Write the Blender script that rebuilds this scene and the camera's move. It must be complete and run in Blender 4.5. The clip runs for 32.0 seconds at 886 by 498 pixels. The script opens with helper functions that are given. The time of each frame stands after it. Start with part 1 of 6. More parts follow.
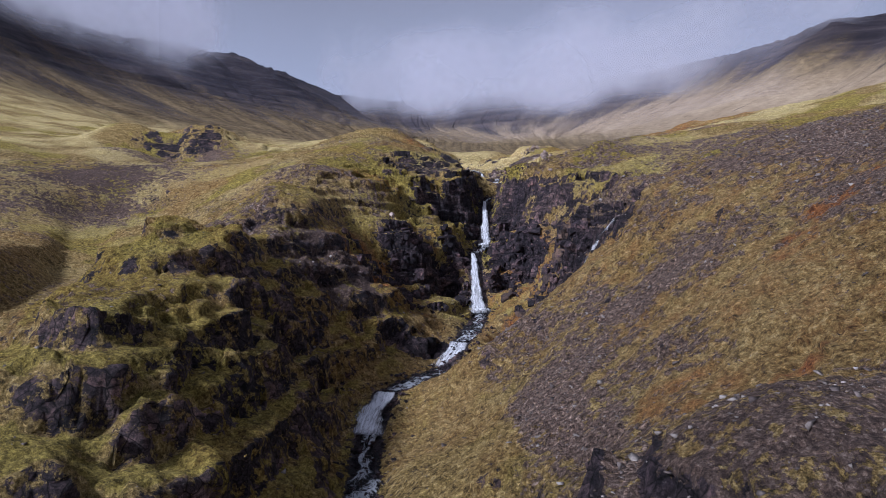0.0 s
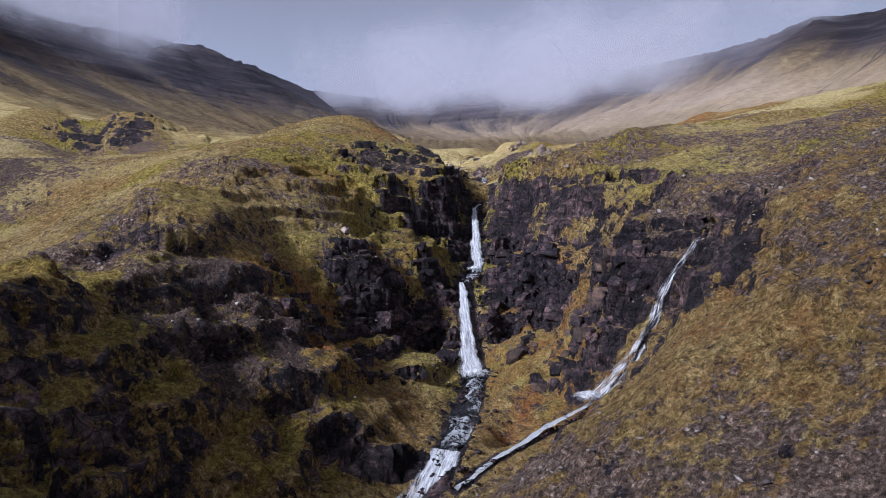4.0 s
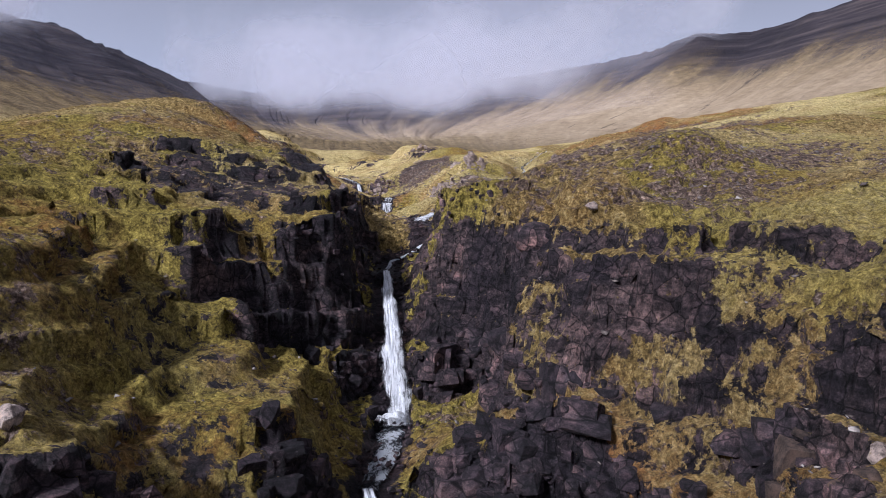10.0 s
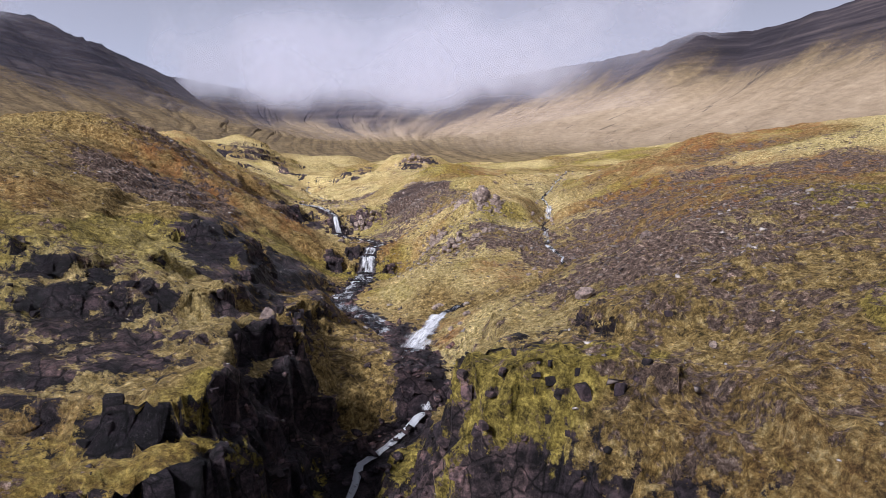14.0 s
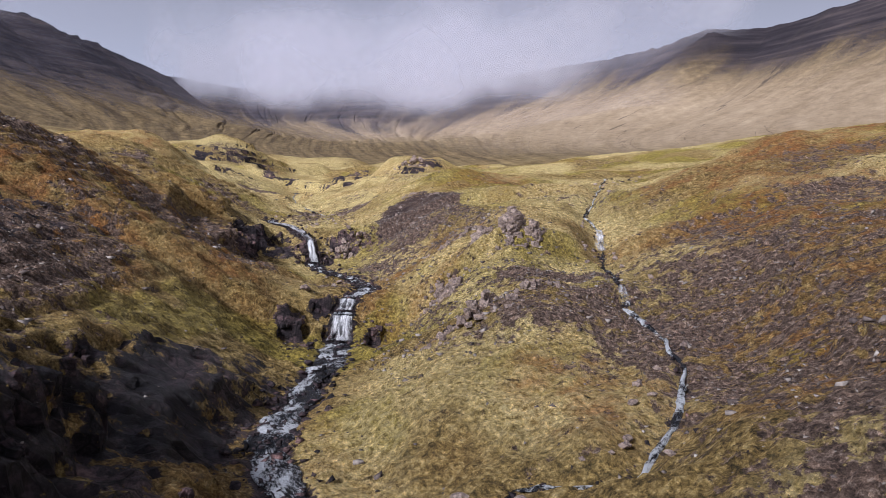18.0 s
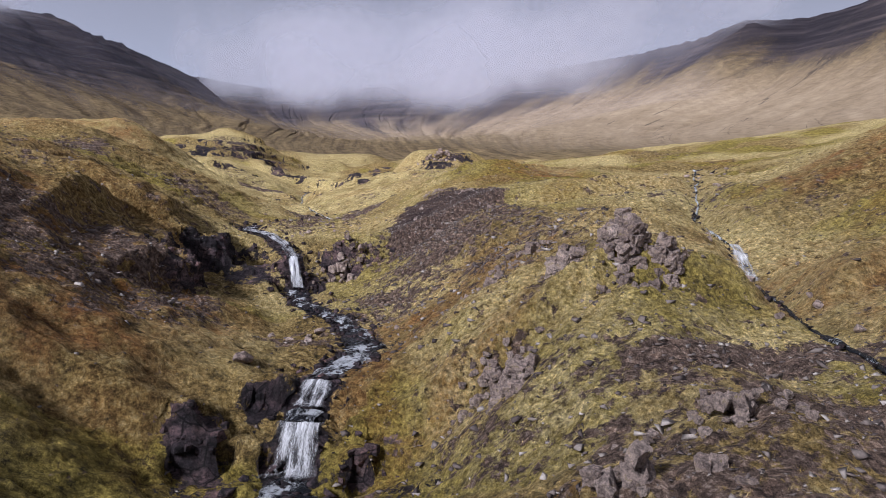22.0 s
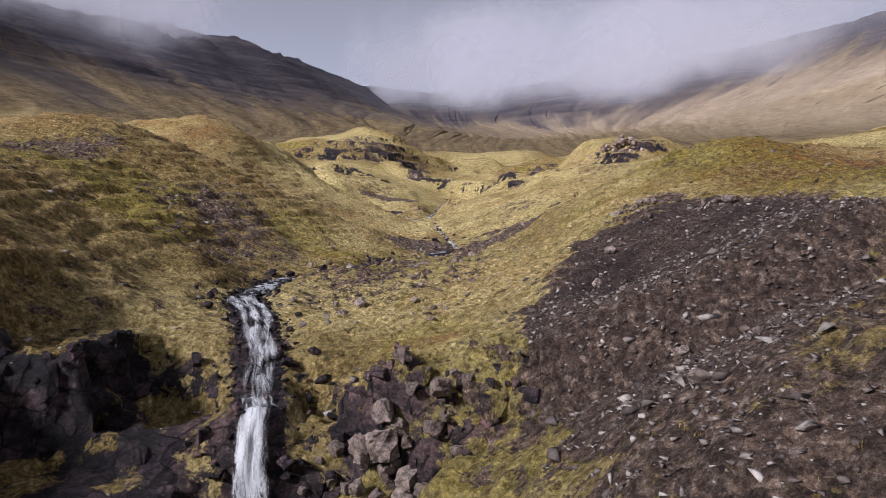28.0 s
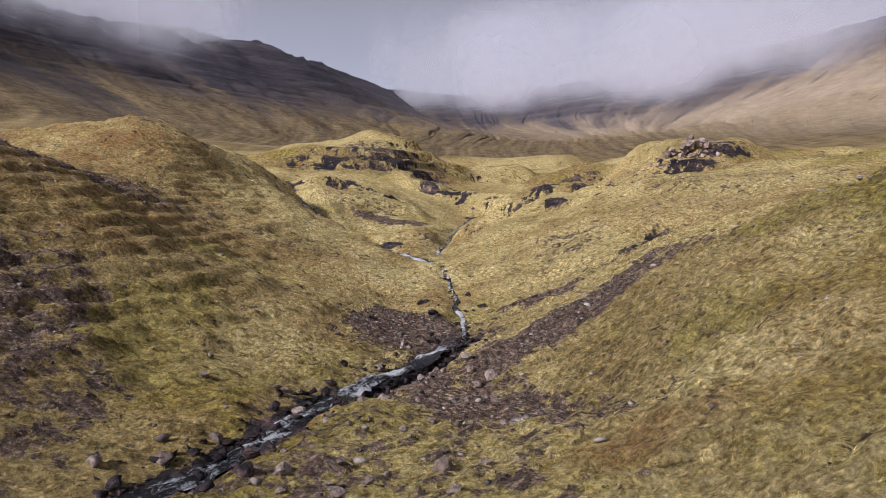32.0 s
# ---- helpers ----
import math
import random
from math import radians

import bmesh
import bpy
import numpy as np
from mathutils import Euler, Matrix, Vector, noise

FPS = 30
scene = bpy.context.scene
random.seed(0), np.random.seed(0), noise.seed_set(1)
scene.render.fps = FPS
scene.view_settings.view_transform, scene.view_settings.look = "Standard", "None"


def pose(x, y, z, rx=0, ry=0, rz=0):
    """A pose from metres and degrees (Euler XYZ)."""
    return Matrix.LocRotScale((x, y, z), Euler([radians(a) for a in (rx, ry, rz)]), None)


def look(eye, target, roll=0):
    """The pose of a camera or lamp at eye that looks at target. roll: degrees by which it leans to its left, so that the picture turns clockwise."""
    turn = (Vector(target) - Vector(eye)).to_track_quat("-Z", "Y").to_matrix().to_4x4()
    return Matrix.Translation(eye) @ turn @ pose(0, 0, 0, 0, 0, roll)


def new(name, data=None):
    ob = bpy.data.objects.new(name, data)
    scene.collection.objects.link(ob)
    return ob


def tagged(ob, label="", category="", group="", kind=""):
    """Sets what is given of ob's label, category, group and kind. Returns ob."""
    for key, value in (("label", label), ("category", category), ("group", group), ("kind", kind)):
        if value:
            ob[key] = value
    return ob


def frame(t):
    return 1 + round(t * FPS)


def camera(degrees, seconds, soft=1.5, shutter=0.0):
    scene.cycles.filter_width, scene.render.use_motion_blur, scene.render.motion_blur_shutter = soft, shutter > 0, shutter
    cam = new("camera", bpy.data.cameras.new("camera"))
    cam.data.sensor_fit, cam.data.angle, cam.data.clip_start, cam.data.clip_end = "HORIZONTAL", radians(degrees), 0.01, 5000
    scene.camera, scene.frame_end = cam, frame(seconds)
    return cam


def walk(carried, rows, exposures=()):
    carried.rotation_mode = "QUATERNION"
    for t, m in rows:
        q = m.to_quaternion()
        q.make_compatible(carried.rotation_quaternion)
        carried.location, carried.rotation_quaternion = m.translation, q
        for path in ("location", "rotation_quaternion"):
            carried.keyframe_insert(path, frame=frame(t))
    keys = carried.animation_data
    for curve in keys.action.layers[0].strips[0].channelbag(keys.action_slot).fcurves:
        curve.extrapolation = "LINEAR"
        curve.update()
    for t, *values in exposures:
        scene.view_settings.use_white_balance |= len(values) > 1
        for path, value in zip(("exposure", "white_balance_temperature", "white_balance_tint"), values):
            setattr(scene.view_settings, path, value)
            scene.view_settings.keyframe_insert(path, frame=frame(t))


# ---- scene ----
cam = camera(66.4, 32.0, soft=0.8)
METRES, EYE, TILT, LEAN, TURN = 240.0, 40.0, -3.0, 0.0, 0.0
ROWS = [
    (0.0, 0.0, 0.0, 0.0, 0.0, 0.0, 0.0),
    (0.5, 0.0, 0.0168, 0.002, -0.04, 0.0, -0.02),
    (1.0, 0.0, 0.0351, 0.0041, -0.12, -0.01, -0.03),
    (1.5, -0.0, 0.0521, 0.0058, -0.21, -0.02, -0.04),
    (2.0, -0.0, 0.0705, 0.0076, -0.34, -0.03, -0.06),
    (2.5, -0.0001, 0.0878, 0.0092, -0.56, -0.03, -0.1),
    (4.5, -0.0005, 0.1599, 0.0171, -3.08, -0.14, -0.12),
    (5.0, -0.0006, 0.178, 0.0188, -4.33, -0.11, -0.19),
    (5.5, -0.0007, 0.1945, 0.0201, -5.36, -0.09, -0.22),
    (6.0, -0.0008, 0.2117, 0.0218, -6.41, -0.08, -0.28),
    (6.5, -0.0004, 0.2275, 0.0232, -7.57, -0.04, -0.33),
    (7.0, 0.0002, 0.2444, 0.0247, -8.98, -0.0, -0.4),
    (7.5, 0.001, 0.26, 0.0262, -9.97, 0.01, -0.45),
    (8.0, 0.0019, 0.2773, 0.0282, -10.53, 0.03, -0.53),
    (8.5, 0.003, 0.2937, 0.0312, -10.8, 0.05, -0.58),
    (9.0, 0.0045, 0.312, 0.0364, -11.04, 0.03, -0.58),
    (9.5, 0.006, 0.3289, 0.042, -11.28, 0.09, -0.63),
    (10.0, 0.0076, 0.3467, 0.048, -11.63, 0.11, -0.64),
    (10.5, 0.0093, 0.3624, 0.0529, -11.96, 0.09, -0.66),
    (11.0, 0.0115, 0.3789, 0.0574, -12.24, 0.1, -0.75),
    (11.5, 0.0138, 0.3937, 0.0621, -12.35, 0.09, -0.8),
    (12.0, 0.0165, 0.4096, 0.0676, -12.35, 0.05, -0.86),
    (12.5, 0.019, 0.4241, 0.0726, -12.36, 0.0, -0.87),
    (13.0, 0.0217, 0.4394, 0.0777, -12.38, -0.04, -0.9),
    (13.5, 0.0242, 0.4532, 0.0816, -12.37, -0.08, -0.88),
    (14.0, 0.0268, 0.468, 0.085, -12.38, -0.13, -0.9),
    (14.5, 0.0293, 0.4818, 0.0878, -12.35, -0.15, -0.91),
    (16.5, 0.0399, 0.5377, 0.0964, -12.29, -0.06, -0.86),
    (17.0, 0.0426, 0.552, 0.0986, -12.25, -0.06, -0.89),
    (17.5, 0.045, 0.5652, 0.1006, -12.23, -0.05, -0.9),
    (18.0, 0.0478, 0.5793, 0.1024, -12.14, -0.08, -0.91),
    (18.5, 0.0503, 0.5922, 0.1039, -11.98, -0.1, -0.88),
    (19.0, 0.0529, 0.606, 0.1053, -11.73, -0.12, -0.87),
    (19.5, 0.0552, 0.6188, 0.1062, -11.53, -0.12, -0.87),
    (20.0, 0.0575, 0.6327, 0.1072, -11.28, -0.12, -0.9),
    (20.5, 0.0596, 0.6457, 0.1079, -11.01, -0.12, -0.87),
    (21.0, 0.0619, 0.6596, 0.1085, -10.68, -0.13, -0.85),
    (21.5, 0.064, 0.6727, 0.109, -10.32, -0.13, -0.84),
    (22.0, 0.0662, 0.687, 0.1095, -9.92, -0.12, -0.83),
    (22.5, 0.0683, 0.7004, 0.1098, -9.44, -0.13, -0.81),
    (23.0, 0.0706, 0.7148, 0.1101, -8.77, -0.14, -0.77),
    (23.5, 0.0727, 0.7282, 0.1105, -7.95, -0.15, -0.71),
    (24.0, 0.0748, 0.743, 0.1124, -6.71, -0.19, -0.69),
    (24.5, 0.0768, 0.7568, 0.1145, -4.92, -0.22, -0.58),
    (25.0, 0.0788, 0.7718, 0.1167, -3.18, -0.25, -0.5),
    (25.5, 0.0806, 0.7855, 0.1181, -1.89, -0.25, -0.4),
    (27.5, 0.0864, 0.8445, 0.1249, 3.1, -0.23, -0.12),
    (28.0, 0.0872, 0.8599, 0.1275, 4.35, -0.21, -0.08),
    (28.5, 0.0878, 0.8742, 0.13, 5.3, -0.21, 0.02),
    (29.0, 0.0882, 0.8897, 0.1327, 5.87, -0.16, 0.08),
    (29.5, 0.0884, 0.904, 0.1352, 6.15, -0.14, 0.12),
    (30.0, 0.0882, 0.9194, 0.1379, 6.33, -0.1, 0.15),
    (30.5, 0.0878, 0.9337, 0.1403, 6.52, -0.06, 0.15),
    (31.0, 0.0871, 0.9492, 0.1429, 6.69, -0.03, 0.19),
    (31.5, 0.0861, 0.9635, 0.1452, 6.73, -0.0, 0.22),
    (32.0, 0.0848, 0.9789, 0.1474, 6.71, 0.05, 0.26),
]
walk(cam, [(t, pose(0, 0, EYE, TILT, LEAN, TURN) @ pose(METRES * x, METRES * y, METRES * z, 90 + pitch, roll, yaw)) for t, x, y, z, yaw, pitch, roll in ROWS],
     exposures=[(0, -0.06, 5150, 17), (5, 0.06, 5250, 16), (9, 0.22, 5400, 16), (11, 0.2, 5450, 16), (13, 0.36, 5650, 16), (16, 0.28, 5650, 16), (19, 0.14, 5600, 16), (22, 0.08, 5550, 16), (32, 0.14, 5850, 16)])

# ---- sky and sun ----
world = bpy.data.worlds.new("overcast_sky")
scene.world = world
world.use_nodes = True
wn, wl = world.node_tree.nodes, world.node_tree.links
wn.clear()
sky = wn.new("ShaderNodeTexSky")
sky.sky_type, sky.sun_disc = "NISHITA", False
sky.sun_elevation, sky.sun_rotation = radians(33.8), radians(-122.1)
sky.dust_density, sky.air_density = 4.0, 1.2
way = wn.new("ShaderNodeTexCoord")
parts_of = wn.new("ShaderNodeSeparateXYZ")
wl.new(way.outputs["Generated"], parts_of.inputs[0])
ramp = wn.new("ShaderNodeValToRGB")
ramp.color_ramp.elements[0].position, ramp.color_ramp.elements[0].color = 0.0, (0.62, 0.625, 0.69, 1)
ramp.color_ramp.elements[1].position, ramp.color_ramp.elements[1].color = 0.45, (0.345, 0.33, 0.352, 1)
e = ramp.color_ramp.elements.new(0.17)
e.color = (0.54, 0.545, 0.61, 1)
e = ramp.color_ramp.elements.new(0.33)
e.color = (0.345, 0.33, 0.352, 1)
wl.new(parts_of.outputs["Z"], ramp.inputs[0])
veil = wn.new("ShaderNodeMix")
veil.data_type = "RGBA"
veil.inputs["Factor"].default_value = 0.95
lift = wn.new("ShaderNodeVectorMath")
lift.operation = "SCALE"
lift.inputs["Scale"].default_value = 10.0
wl.new(ramp.outputs[0], lift.inputs[0])
wl.new(sky.outputs[0], veil.inputs["A"])
wl.new(lift.outputs[0], veil.inputs["B"])
back = wn.new("ShaderNodeBackground")
back.inputs["Strength"].default_value = 0.086
wl.new(veil.outputs["Result"], back.inputs["Color"])
wl.new(back.outputs[0], wn.new("ShaderNodeOutputWorld").inputs[0])

sun = new("sun", bpy.data.lights.new("sun", "SUN"))
sun.data.energy, sun.data.angle, sun.data.color = 5.0, radians(8), (1.0, 0.94, 0.87)
sun.matrix_world = look((-86, -54, 68), (0, 0, 0))

# ---- materials ----
def material(name):
    m = bpy.data.materials.new(name)
    m.use_nodes = True
    n, l = m.node_tree.nodes, m.node_tree.links
    n.clear()
    out = n.new("ShaderNodeOutputMaterial")
    return m, n, l, out


def noise_node(n, l, scale, detail=4.0, rough=0.6, coord=None):
    t = n.new("ShaderNodeTexNoise")
    t.inputs["Scale"].default_value, t.inputs["Detail"].default_value, t.inputs["Roughness"].default_value = scale, detail, rough
    if coord is not None:
        l.new(coord, t.inputs["Vector"])
    return t.outputs["Fac"]


def ramp_node(n, l, fac, stops):
    r = n.new("ShaderNodeValToRGB")
    el = r.color_ramp.elements
    while len(el) < len(stops):
        el.new(0.5)
    for e, (p, c) in zip(el, stops):
        e.position, e.color = p, (*c, 1) if len(c) == 3 else c
    l.new(fac, r.inputs[0])
    return r.outputs[0]


def value_ramp(n, l, fac, a, b, lo=0.0, hi=1.0):
    r = n.new("ShaderNodeMapRange")
    r.interpolation_type = "SMOOTHSTEP"
    for k, v in zip(("From Min", "From Max", "To Min", "To Max"), (a, b, lo, hi)):
        r.inputs[k].default_value = v
    l.new(fac, r.inputs["Value"])
    return r.outputs[0]


def sum_node(n, l, a, b, op="ADD"):
    m = n.new("ShaderNodeMath")
    m.operation = op
    for s, v in zip(m.inputs, (a, b)):
        if isinstance(v, (int, float)):
            s.default_value = v
        else:
            l.new(v, s)
    return m.outputs[0]


def mix_node(n, l, fac, a, b, blend="MIX"):
    m = n.new("ShaderNodeMix")
    m.data_type, m.blend_type = "RGBA", blend
    for s, v in zip((m.inputs["Factor"], m.inputs["A"], m.inputs["B"]), (fac, a, b)):
        if isinstance(v, (int, float)):
            s.default_value = v
        elif isinstance(v, tuple):
            s.default_value = (*v, 1)
        else:
            l.new(v, s)
    return m.outputs["Result"]


def attribute(n, name):
    a = n.new("ShaderNodeAttribute")
    a.attribute_name = name
    return a.outputs["Fac"]


def bump_node(n, l, height, strength, distance):
    b = n.new("ShaderNodeBump")
    b.inputs["Strength"].default_value, b.inputs["Distance"].default_value = strength, distance
    l.new(height, b.inputs["Height"])
    return b.outputs[0]


def surface(n, l, out, colour, rough=0.9, normal=None, spec=0.3):
    p = n.new("ShaderNodeBsdfPrincipled")
    p.inputs["Specular IOR Level"].default_value = spec
    if isinstance(colour, tuple):
        p.inputs["Base Color"].default_value = (*colour, 1)
    else:
        l.new(colour, p.inputs["Base Color"])
    if isinstance(rough, (int, float)):
        p.inputs["Roughness"].default_value = rough
    else:
        l.new(rough, p.inputs["Roughness"])
    if normal is not None:
        l.new(normal, p.inputs["Normal"])
    l.new(p.outputs[0], out.inputs[0])
    return p


def rock_colours(n, l, c):
    """Basalt: near-black to brown grey, laid in beds, with pale lichen and moss."""
    beds = n.new("ShaderNodeMapping")
    beds.inputs["Scale"].default_value = (0.22, 0.22, 1.0)
    l.new(c, beds.inputs["Vector"])
    big = ramp_node(n, l, noise_node(n, l, 0.16, 5, 0.65, c), [(0.38, (0.032, 0.028, 0.034)), (0.5, (0.054, 0.046, 0.050)), (0.57, (0.095, 0.076, 0.074)), (0.66, (0.16, 0.128, 0.12))])
    bed = ramp_node(n, l, noise_node(n, l, 1.6, 8, 0.7, beds.outputs[0]), [(0.40, (0.45, 0.45, 0.48)), (0.5, (1.0, 0.98, 1.0)), (0.60, (1.6, 1.5, 1.45))])
    fine = ramp_node(n, l, noise_node(n, l, 2.4, 10, 0.85, c), [(0.40, (0.25, 0.25, 0.27)), (0.5, (0.9, 0.88, 0.9)), (0.59, (2.3, 2.1, 2.05))])
    both = mix_node(n, l, 1.0, mix_node(n, l, 1.0, big, bed, "MULTIPLY"), fine, "MULTIPLY")
    lichen = value_ramp(n, l, noise_node(n, l, 3.4, 9, 0.9, c), 0.57, 0.61, 0, 0.5)
    both = mix_node(n, l, lichen, both, (0.24, 0.22, 0.215))
    warp = n.new("ShaderNodeTexNoise")
    warp.inputs["Scale"].default_value, warp.inputs["Detail"].default_value = 1.1, 5.0
    l.new(c, warp.inputs["Vector"])
    bend = n.new("ShaderNodeVectorMath")
    bend.operation = "MULTIPLY_ADD"
    l.new(warp.outputs["Color"], bend.inputs[0])
    bend.inputs[1].default_value = (0.4, 0.4, 0.3)
    l.new(c, bend.inputs[2])
    tone, crack = (n.new("ShaderNodeTexVoronoi") for _ in range(2))
    crack.feature = "DISTANCE_TO_EDGE"
    for cell in (tone, crack):
        cell.inputs["Scale"].default_value = 0.95
        l.new(bend.outputs[0], cell.inputs["Vector"])
    both = mix_node(n, l, 0.8, both, ramp_node(n, l, tone.outputs["Color"], [(0.1, (0.45, 0.44, 0.49)), (0.55, (0.9, 0.86, 0.86)), (0.9, (1.7, 1.5, 1.4))]), "MULTIPLY")
    return mix_node(n, l, 1.0, both, ramp_node(n, l, crack.outputs["Distance"], [(0.006, (0.16, 0.16, 0.18)), (0.05, (0.9, 0.88, 0.9))]), "MULTIPLY")


def share_node(n, l, c, amount, scale, soft=0.07):
    """Patches that cover the given share of the ground."""
    f = noise_node(n, l, scale, 10, 0.74, c)
    level = sum_node(n, l, sum_node(n, l, sum_node(n, l, f, 0.5, "SUBTRACT"), 2.9, "MULTIPLY"), 0.5)
    return value_ramp(n, l, sum_node(n, l, amount, level, "SUBTRACT"), -soft, soft)


def turf_colours(n, l, c, straw_sun, rust, moss, heath):
    tuft = noise_node(n, l, 1.7, 12, 0.88, c)
    grass = ramp_node(n, l, tuft, [(0.41, (0.036, 0.030, 0.011)), (0.47, (0.178, 0.122, 0.040)), (0.53, (0.365, 0.260, 0.090)), (0.59, (0.60, 0.48, 0.23))])
    green = ramp_node(n, l, tuft, [(0.41, (0.034, 0.030, 0.009)), (0.48, (0.21, 0.165, 0.034)), (0.59, (0.53, 0.43, 0.105))])
    grass = mix_node(n, l, value_ramp(n, l, sum_node(n, l, moss, noise_node(n, l, 0.35, 4, 0.6, c)), 0.75, 1.15), grass, green)
    # pale dry grass, made paler to carry sunlight too
    dry = ramp_node(n, l, noise_node(n, l, 2.5, 10, 0.83, c), [(0.41, (0.19, 0.142, 0.045)), (0.49, (0.58, 0.47, 0.20)), (0.59, (0.86, 0.73, 0.39))])
    grass = mix_node(n, l, straw_sun, grass, dry)
    heath = ramp_node(n, l, noise_node(n, l, 2.2, 9, 0.82, c), [(0.40, (0.080, 0.028, 0.012)), (0.5, (0.30, 0.118, 0.038)), (0.6, (0.46, 0.22, 0.07))])
    grass = mix_node(n, l, rust, grass, heath)
    shrub = ramp_node(n, l, noise_node(n, l, 2.6, 9, 0.84, c), [(0.40, (0.020, 0.017, 0.010)), (0.49, (0.078, 0.053, 0.027)), (0.55, (0.145, 0.100, 0.042)), (0.61, (0.28, 0.20, 0.08))])
    grass = mix_node(n, l, share_node(n, l, c, heath, 0.7, 0.12), grass, shrub)
    # every tussock has its own tone
    bend = n.new("ShaderNodeVectorMath")
    warp = n.new("ShaderNodeTexNoise")
    warp.inputs["Scale"].default_value, warp.inputs["Detail"].default_value = 7.0, 5.0
    l.new(c, warp.inputs["Vector"])
    bend.operation = "MULTIPLY_ADD"
    l.new(warp.outputs["Color"], bend.inputs[0])
    bend.inputs[1].default_value = (0.22, 0.22, 0.22)
    l.new(c, bend.inputs[2])
    cell = n.new("ShaderNodeTexVoronoi")
    cell.inputs["Scale"].default_value = 5.5
    l.new(bend.outputs[0], cell.inputs["Vector"])
    grass = mix_node(n, l, 0.45, grass, ramp_node(n, l, cell.outputs["Color"], [(0.12, (0.60, 0.57, 0.53)), (0.5, (1.0, 0.99, 0.97)), (0.88, (1.42, 1.40, 1.36))]), "MULTIPLY")
    blades = ramp_node(n, l, noise_node(n, l, 6.0, 10, 0.85, c), [(0.42, (0.52, 0.50, 0.47)), (0.5, (1.0, 0.99, 0.97)), (0.58, (1.6, 1.57, 1.5))])
    grass = mix_node(n, l, 0.85, grass, blades, "MULTIPLY")
    # darker in the gaps between tussocks: their shade, put into the colour
    return mix_node(n, l, 0.3, grass, ramp_node(n, l, cell.outputs["Distance"], [(0.22, (1.22, 1.21, 1.18)), (0.48, (0.98, 0.96, 0.94)), (0.72, (0.46, 0.43, 0.40))]), "MULTIPLY")


def ground_material():
    m, n, l, out = material("hillside")
    c = n.new("ShaderNodeTexCoord").outputs["Object"]
    rock, scree, rust, straw_sun, moss, wet, brown, mount = (attribute(n, k) for k in ("rock", "scree", "rust", "straw_sun", "moss", "wet", "brown", "mount"))
    grass = turf_colours(n, l, c, straw_sun, rust, moss, attribute(n, "heath"))
    slant = n.new("ShaderNodeCombineXYZ")
    l.new(sum_node(n, l, attribute(n, "run"), 4000.0, "MULTIPLY"), slant.inputs[0])
    l.new(sum_node(n, l, attribute(n, "drop"), 1000.0, "MULTIPLY"), slant.inputs[1])
    def streaks(scale_run, scale_drop, detail, roughness):
        mp = n.new("ShaderNodeMapping")
        mp.inputs["Scale"].default_value = (scale_run, scale_drop, 1.0)
        l.new(slant.outputs[0], mp.inputs["Vector"])
        return noise_node(n, l, 1.0, detail, roughness, mp.outputs[0])
    # brown slopes, darkened to stand in for cloud shadow as well
    wash = ramp_node(n, l, streaks(0.03, 0.008, 9, 0.7), [(0.36, (0.085, 0.060, 0.034)), (0.5, (0.165, 0.120, 0.060)), (0.64, (0.26, 0.19, 0.095))])
    wash = mix_node(n, l, 1.0, wash, ramp_node(n, l, noise_node(n, l, 0.12, 10, 0.8, c), [(0.40, (0.6, 0.58, 0.56)), (0.60, (1.35, 1.35, 1.35))]), "MULTIPLY")
    pale = ramp_node(n, l, streaks(0.02, 0.008, 9, 0.7), [(0.32, (0.285, 0.215, 0.138)), (0.5, (0.375, 0.288, 0.192)), (0.68, (0.465, 0.365, 0.25))])
    speck = ramp_node(n, l, noise_node(n, l, 0.10, 11, 0.8, c), [(0.40, (0.84, 0.83, 0.82)), (0.60, (1.14, 1.14, 1.14))])
    slopes = mix_node(n, l, 1.0, mix_node(n, l, brown, pale, wash), speck, "MULTIPLY")
    grass = mix_node(n, l, mount, grass, slopes)
    stones = ramp_node(n, l, noise_node(n, l, 3.0, 10, 0.9, c), [(0.41, (0.028, 0.019, 0.015)), (0.48, (0.120, 0.082, 0.062)), (0.54, (0.22, 0.156, 0.118)), (0.60, (0.50, 0.40, 0.325))])
    cells = n.new("ShaderNodeTexVoronoi")
    cells.inputs["Scale"].default_value = 4.5
    l.new(c, cells.inputs["Vector"])
    stones = mix_node(n, l, 0.7, stones, ramp_node(n, l, cells.outputs["Color"], [(0.1, (0.45, 0.42, 0.43)), (0.6, (1.0, 0.97, 0.97)), (0.9, (2.0, 1.9, 1.8))]), "MULTIPLY")
    soil = ramp_node(n, l, noise_node(n, l, 1.4, 10, 0.75, c), [(0.38, (0.030, 0.019, 0.018)), (0.5, (0.060, 0.040, 0.037)), (0.62, (0.105, 0.074, 0.066))])
    stones = mix_node(n, l, attribute(n, "soil"), stones, soil)
    stone_share = share_node(n, l, c, scree, 0.95)
    base = mix_node(n, l, stone_share, grass, stones)
    rock_share = share_node(n, l, c, rock, 0.8)
    basalt = rock_colours(n, l, c)
    lay = n.new("ShaderNodeMapping")
    lay.inputs["Scale"].default_value = (0.006, 0.006, 0.13)
    l.new(c, lay.inputs["Vector"])
    cliff = ramp_node(n, l, noise_node(n, l, 1.0, 12, 0.72, lay.outputs[0]), [(0.38, (0.018, 0.015, 0.020)), (0.5, (0.042, 0.034, 0.040)), (0.62, (0.095, 0.075, 0.072))])
    basalt = mix_node(n, l, mount, basalt, cliff)
    basalt = mix_node(n, l, sum_node(n, l, wet, 0.7, "MULTIPLY"), basalt, mix_node(n, l, 1.0, basalt, (0.5, 0.5, 0.53), "MULTIPLY"))
    base = mix_node(n, l, rock_share, base, basalt)
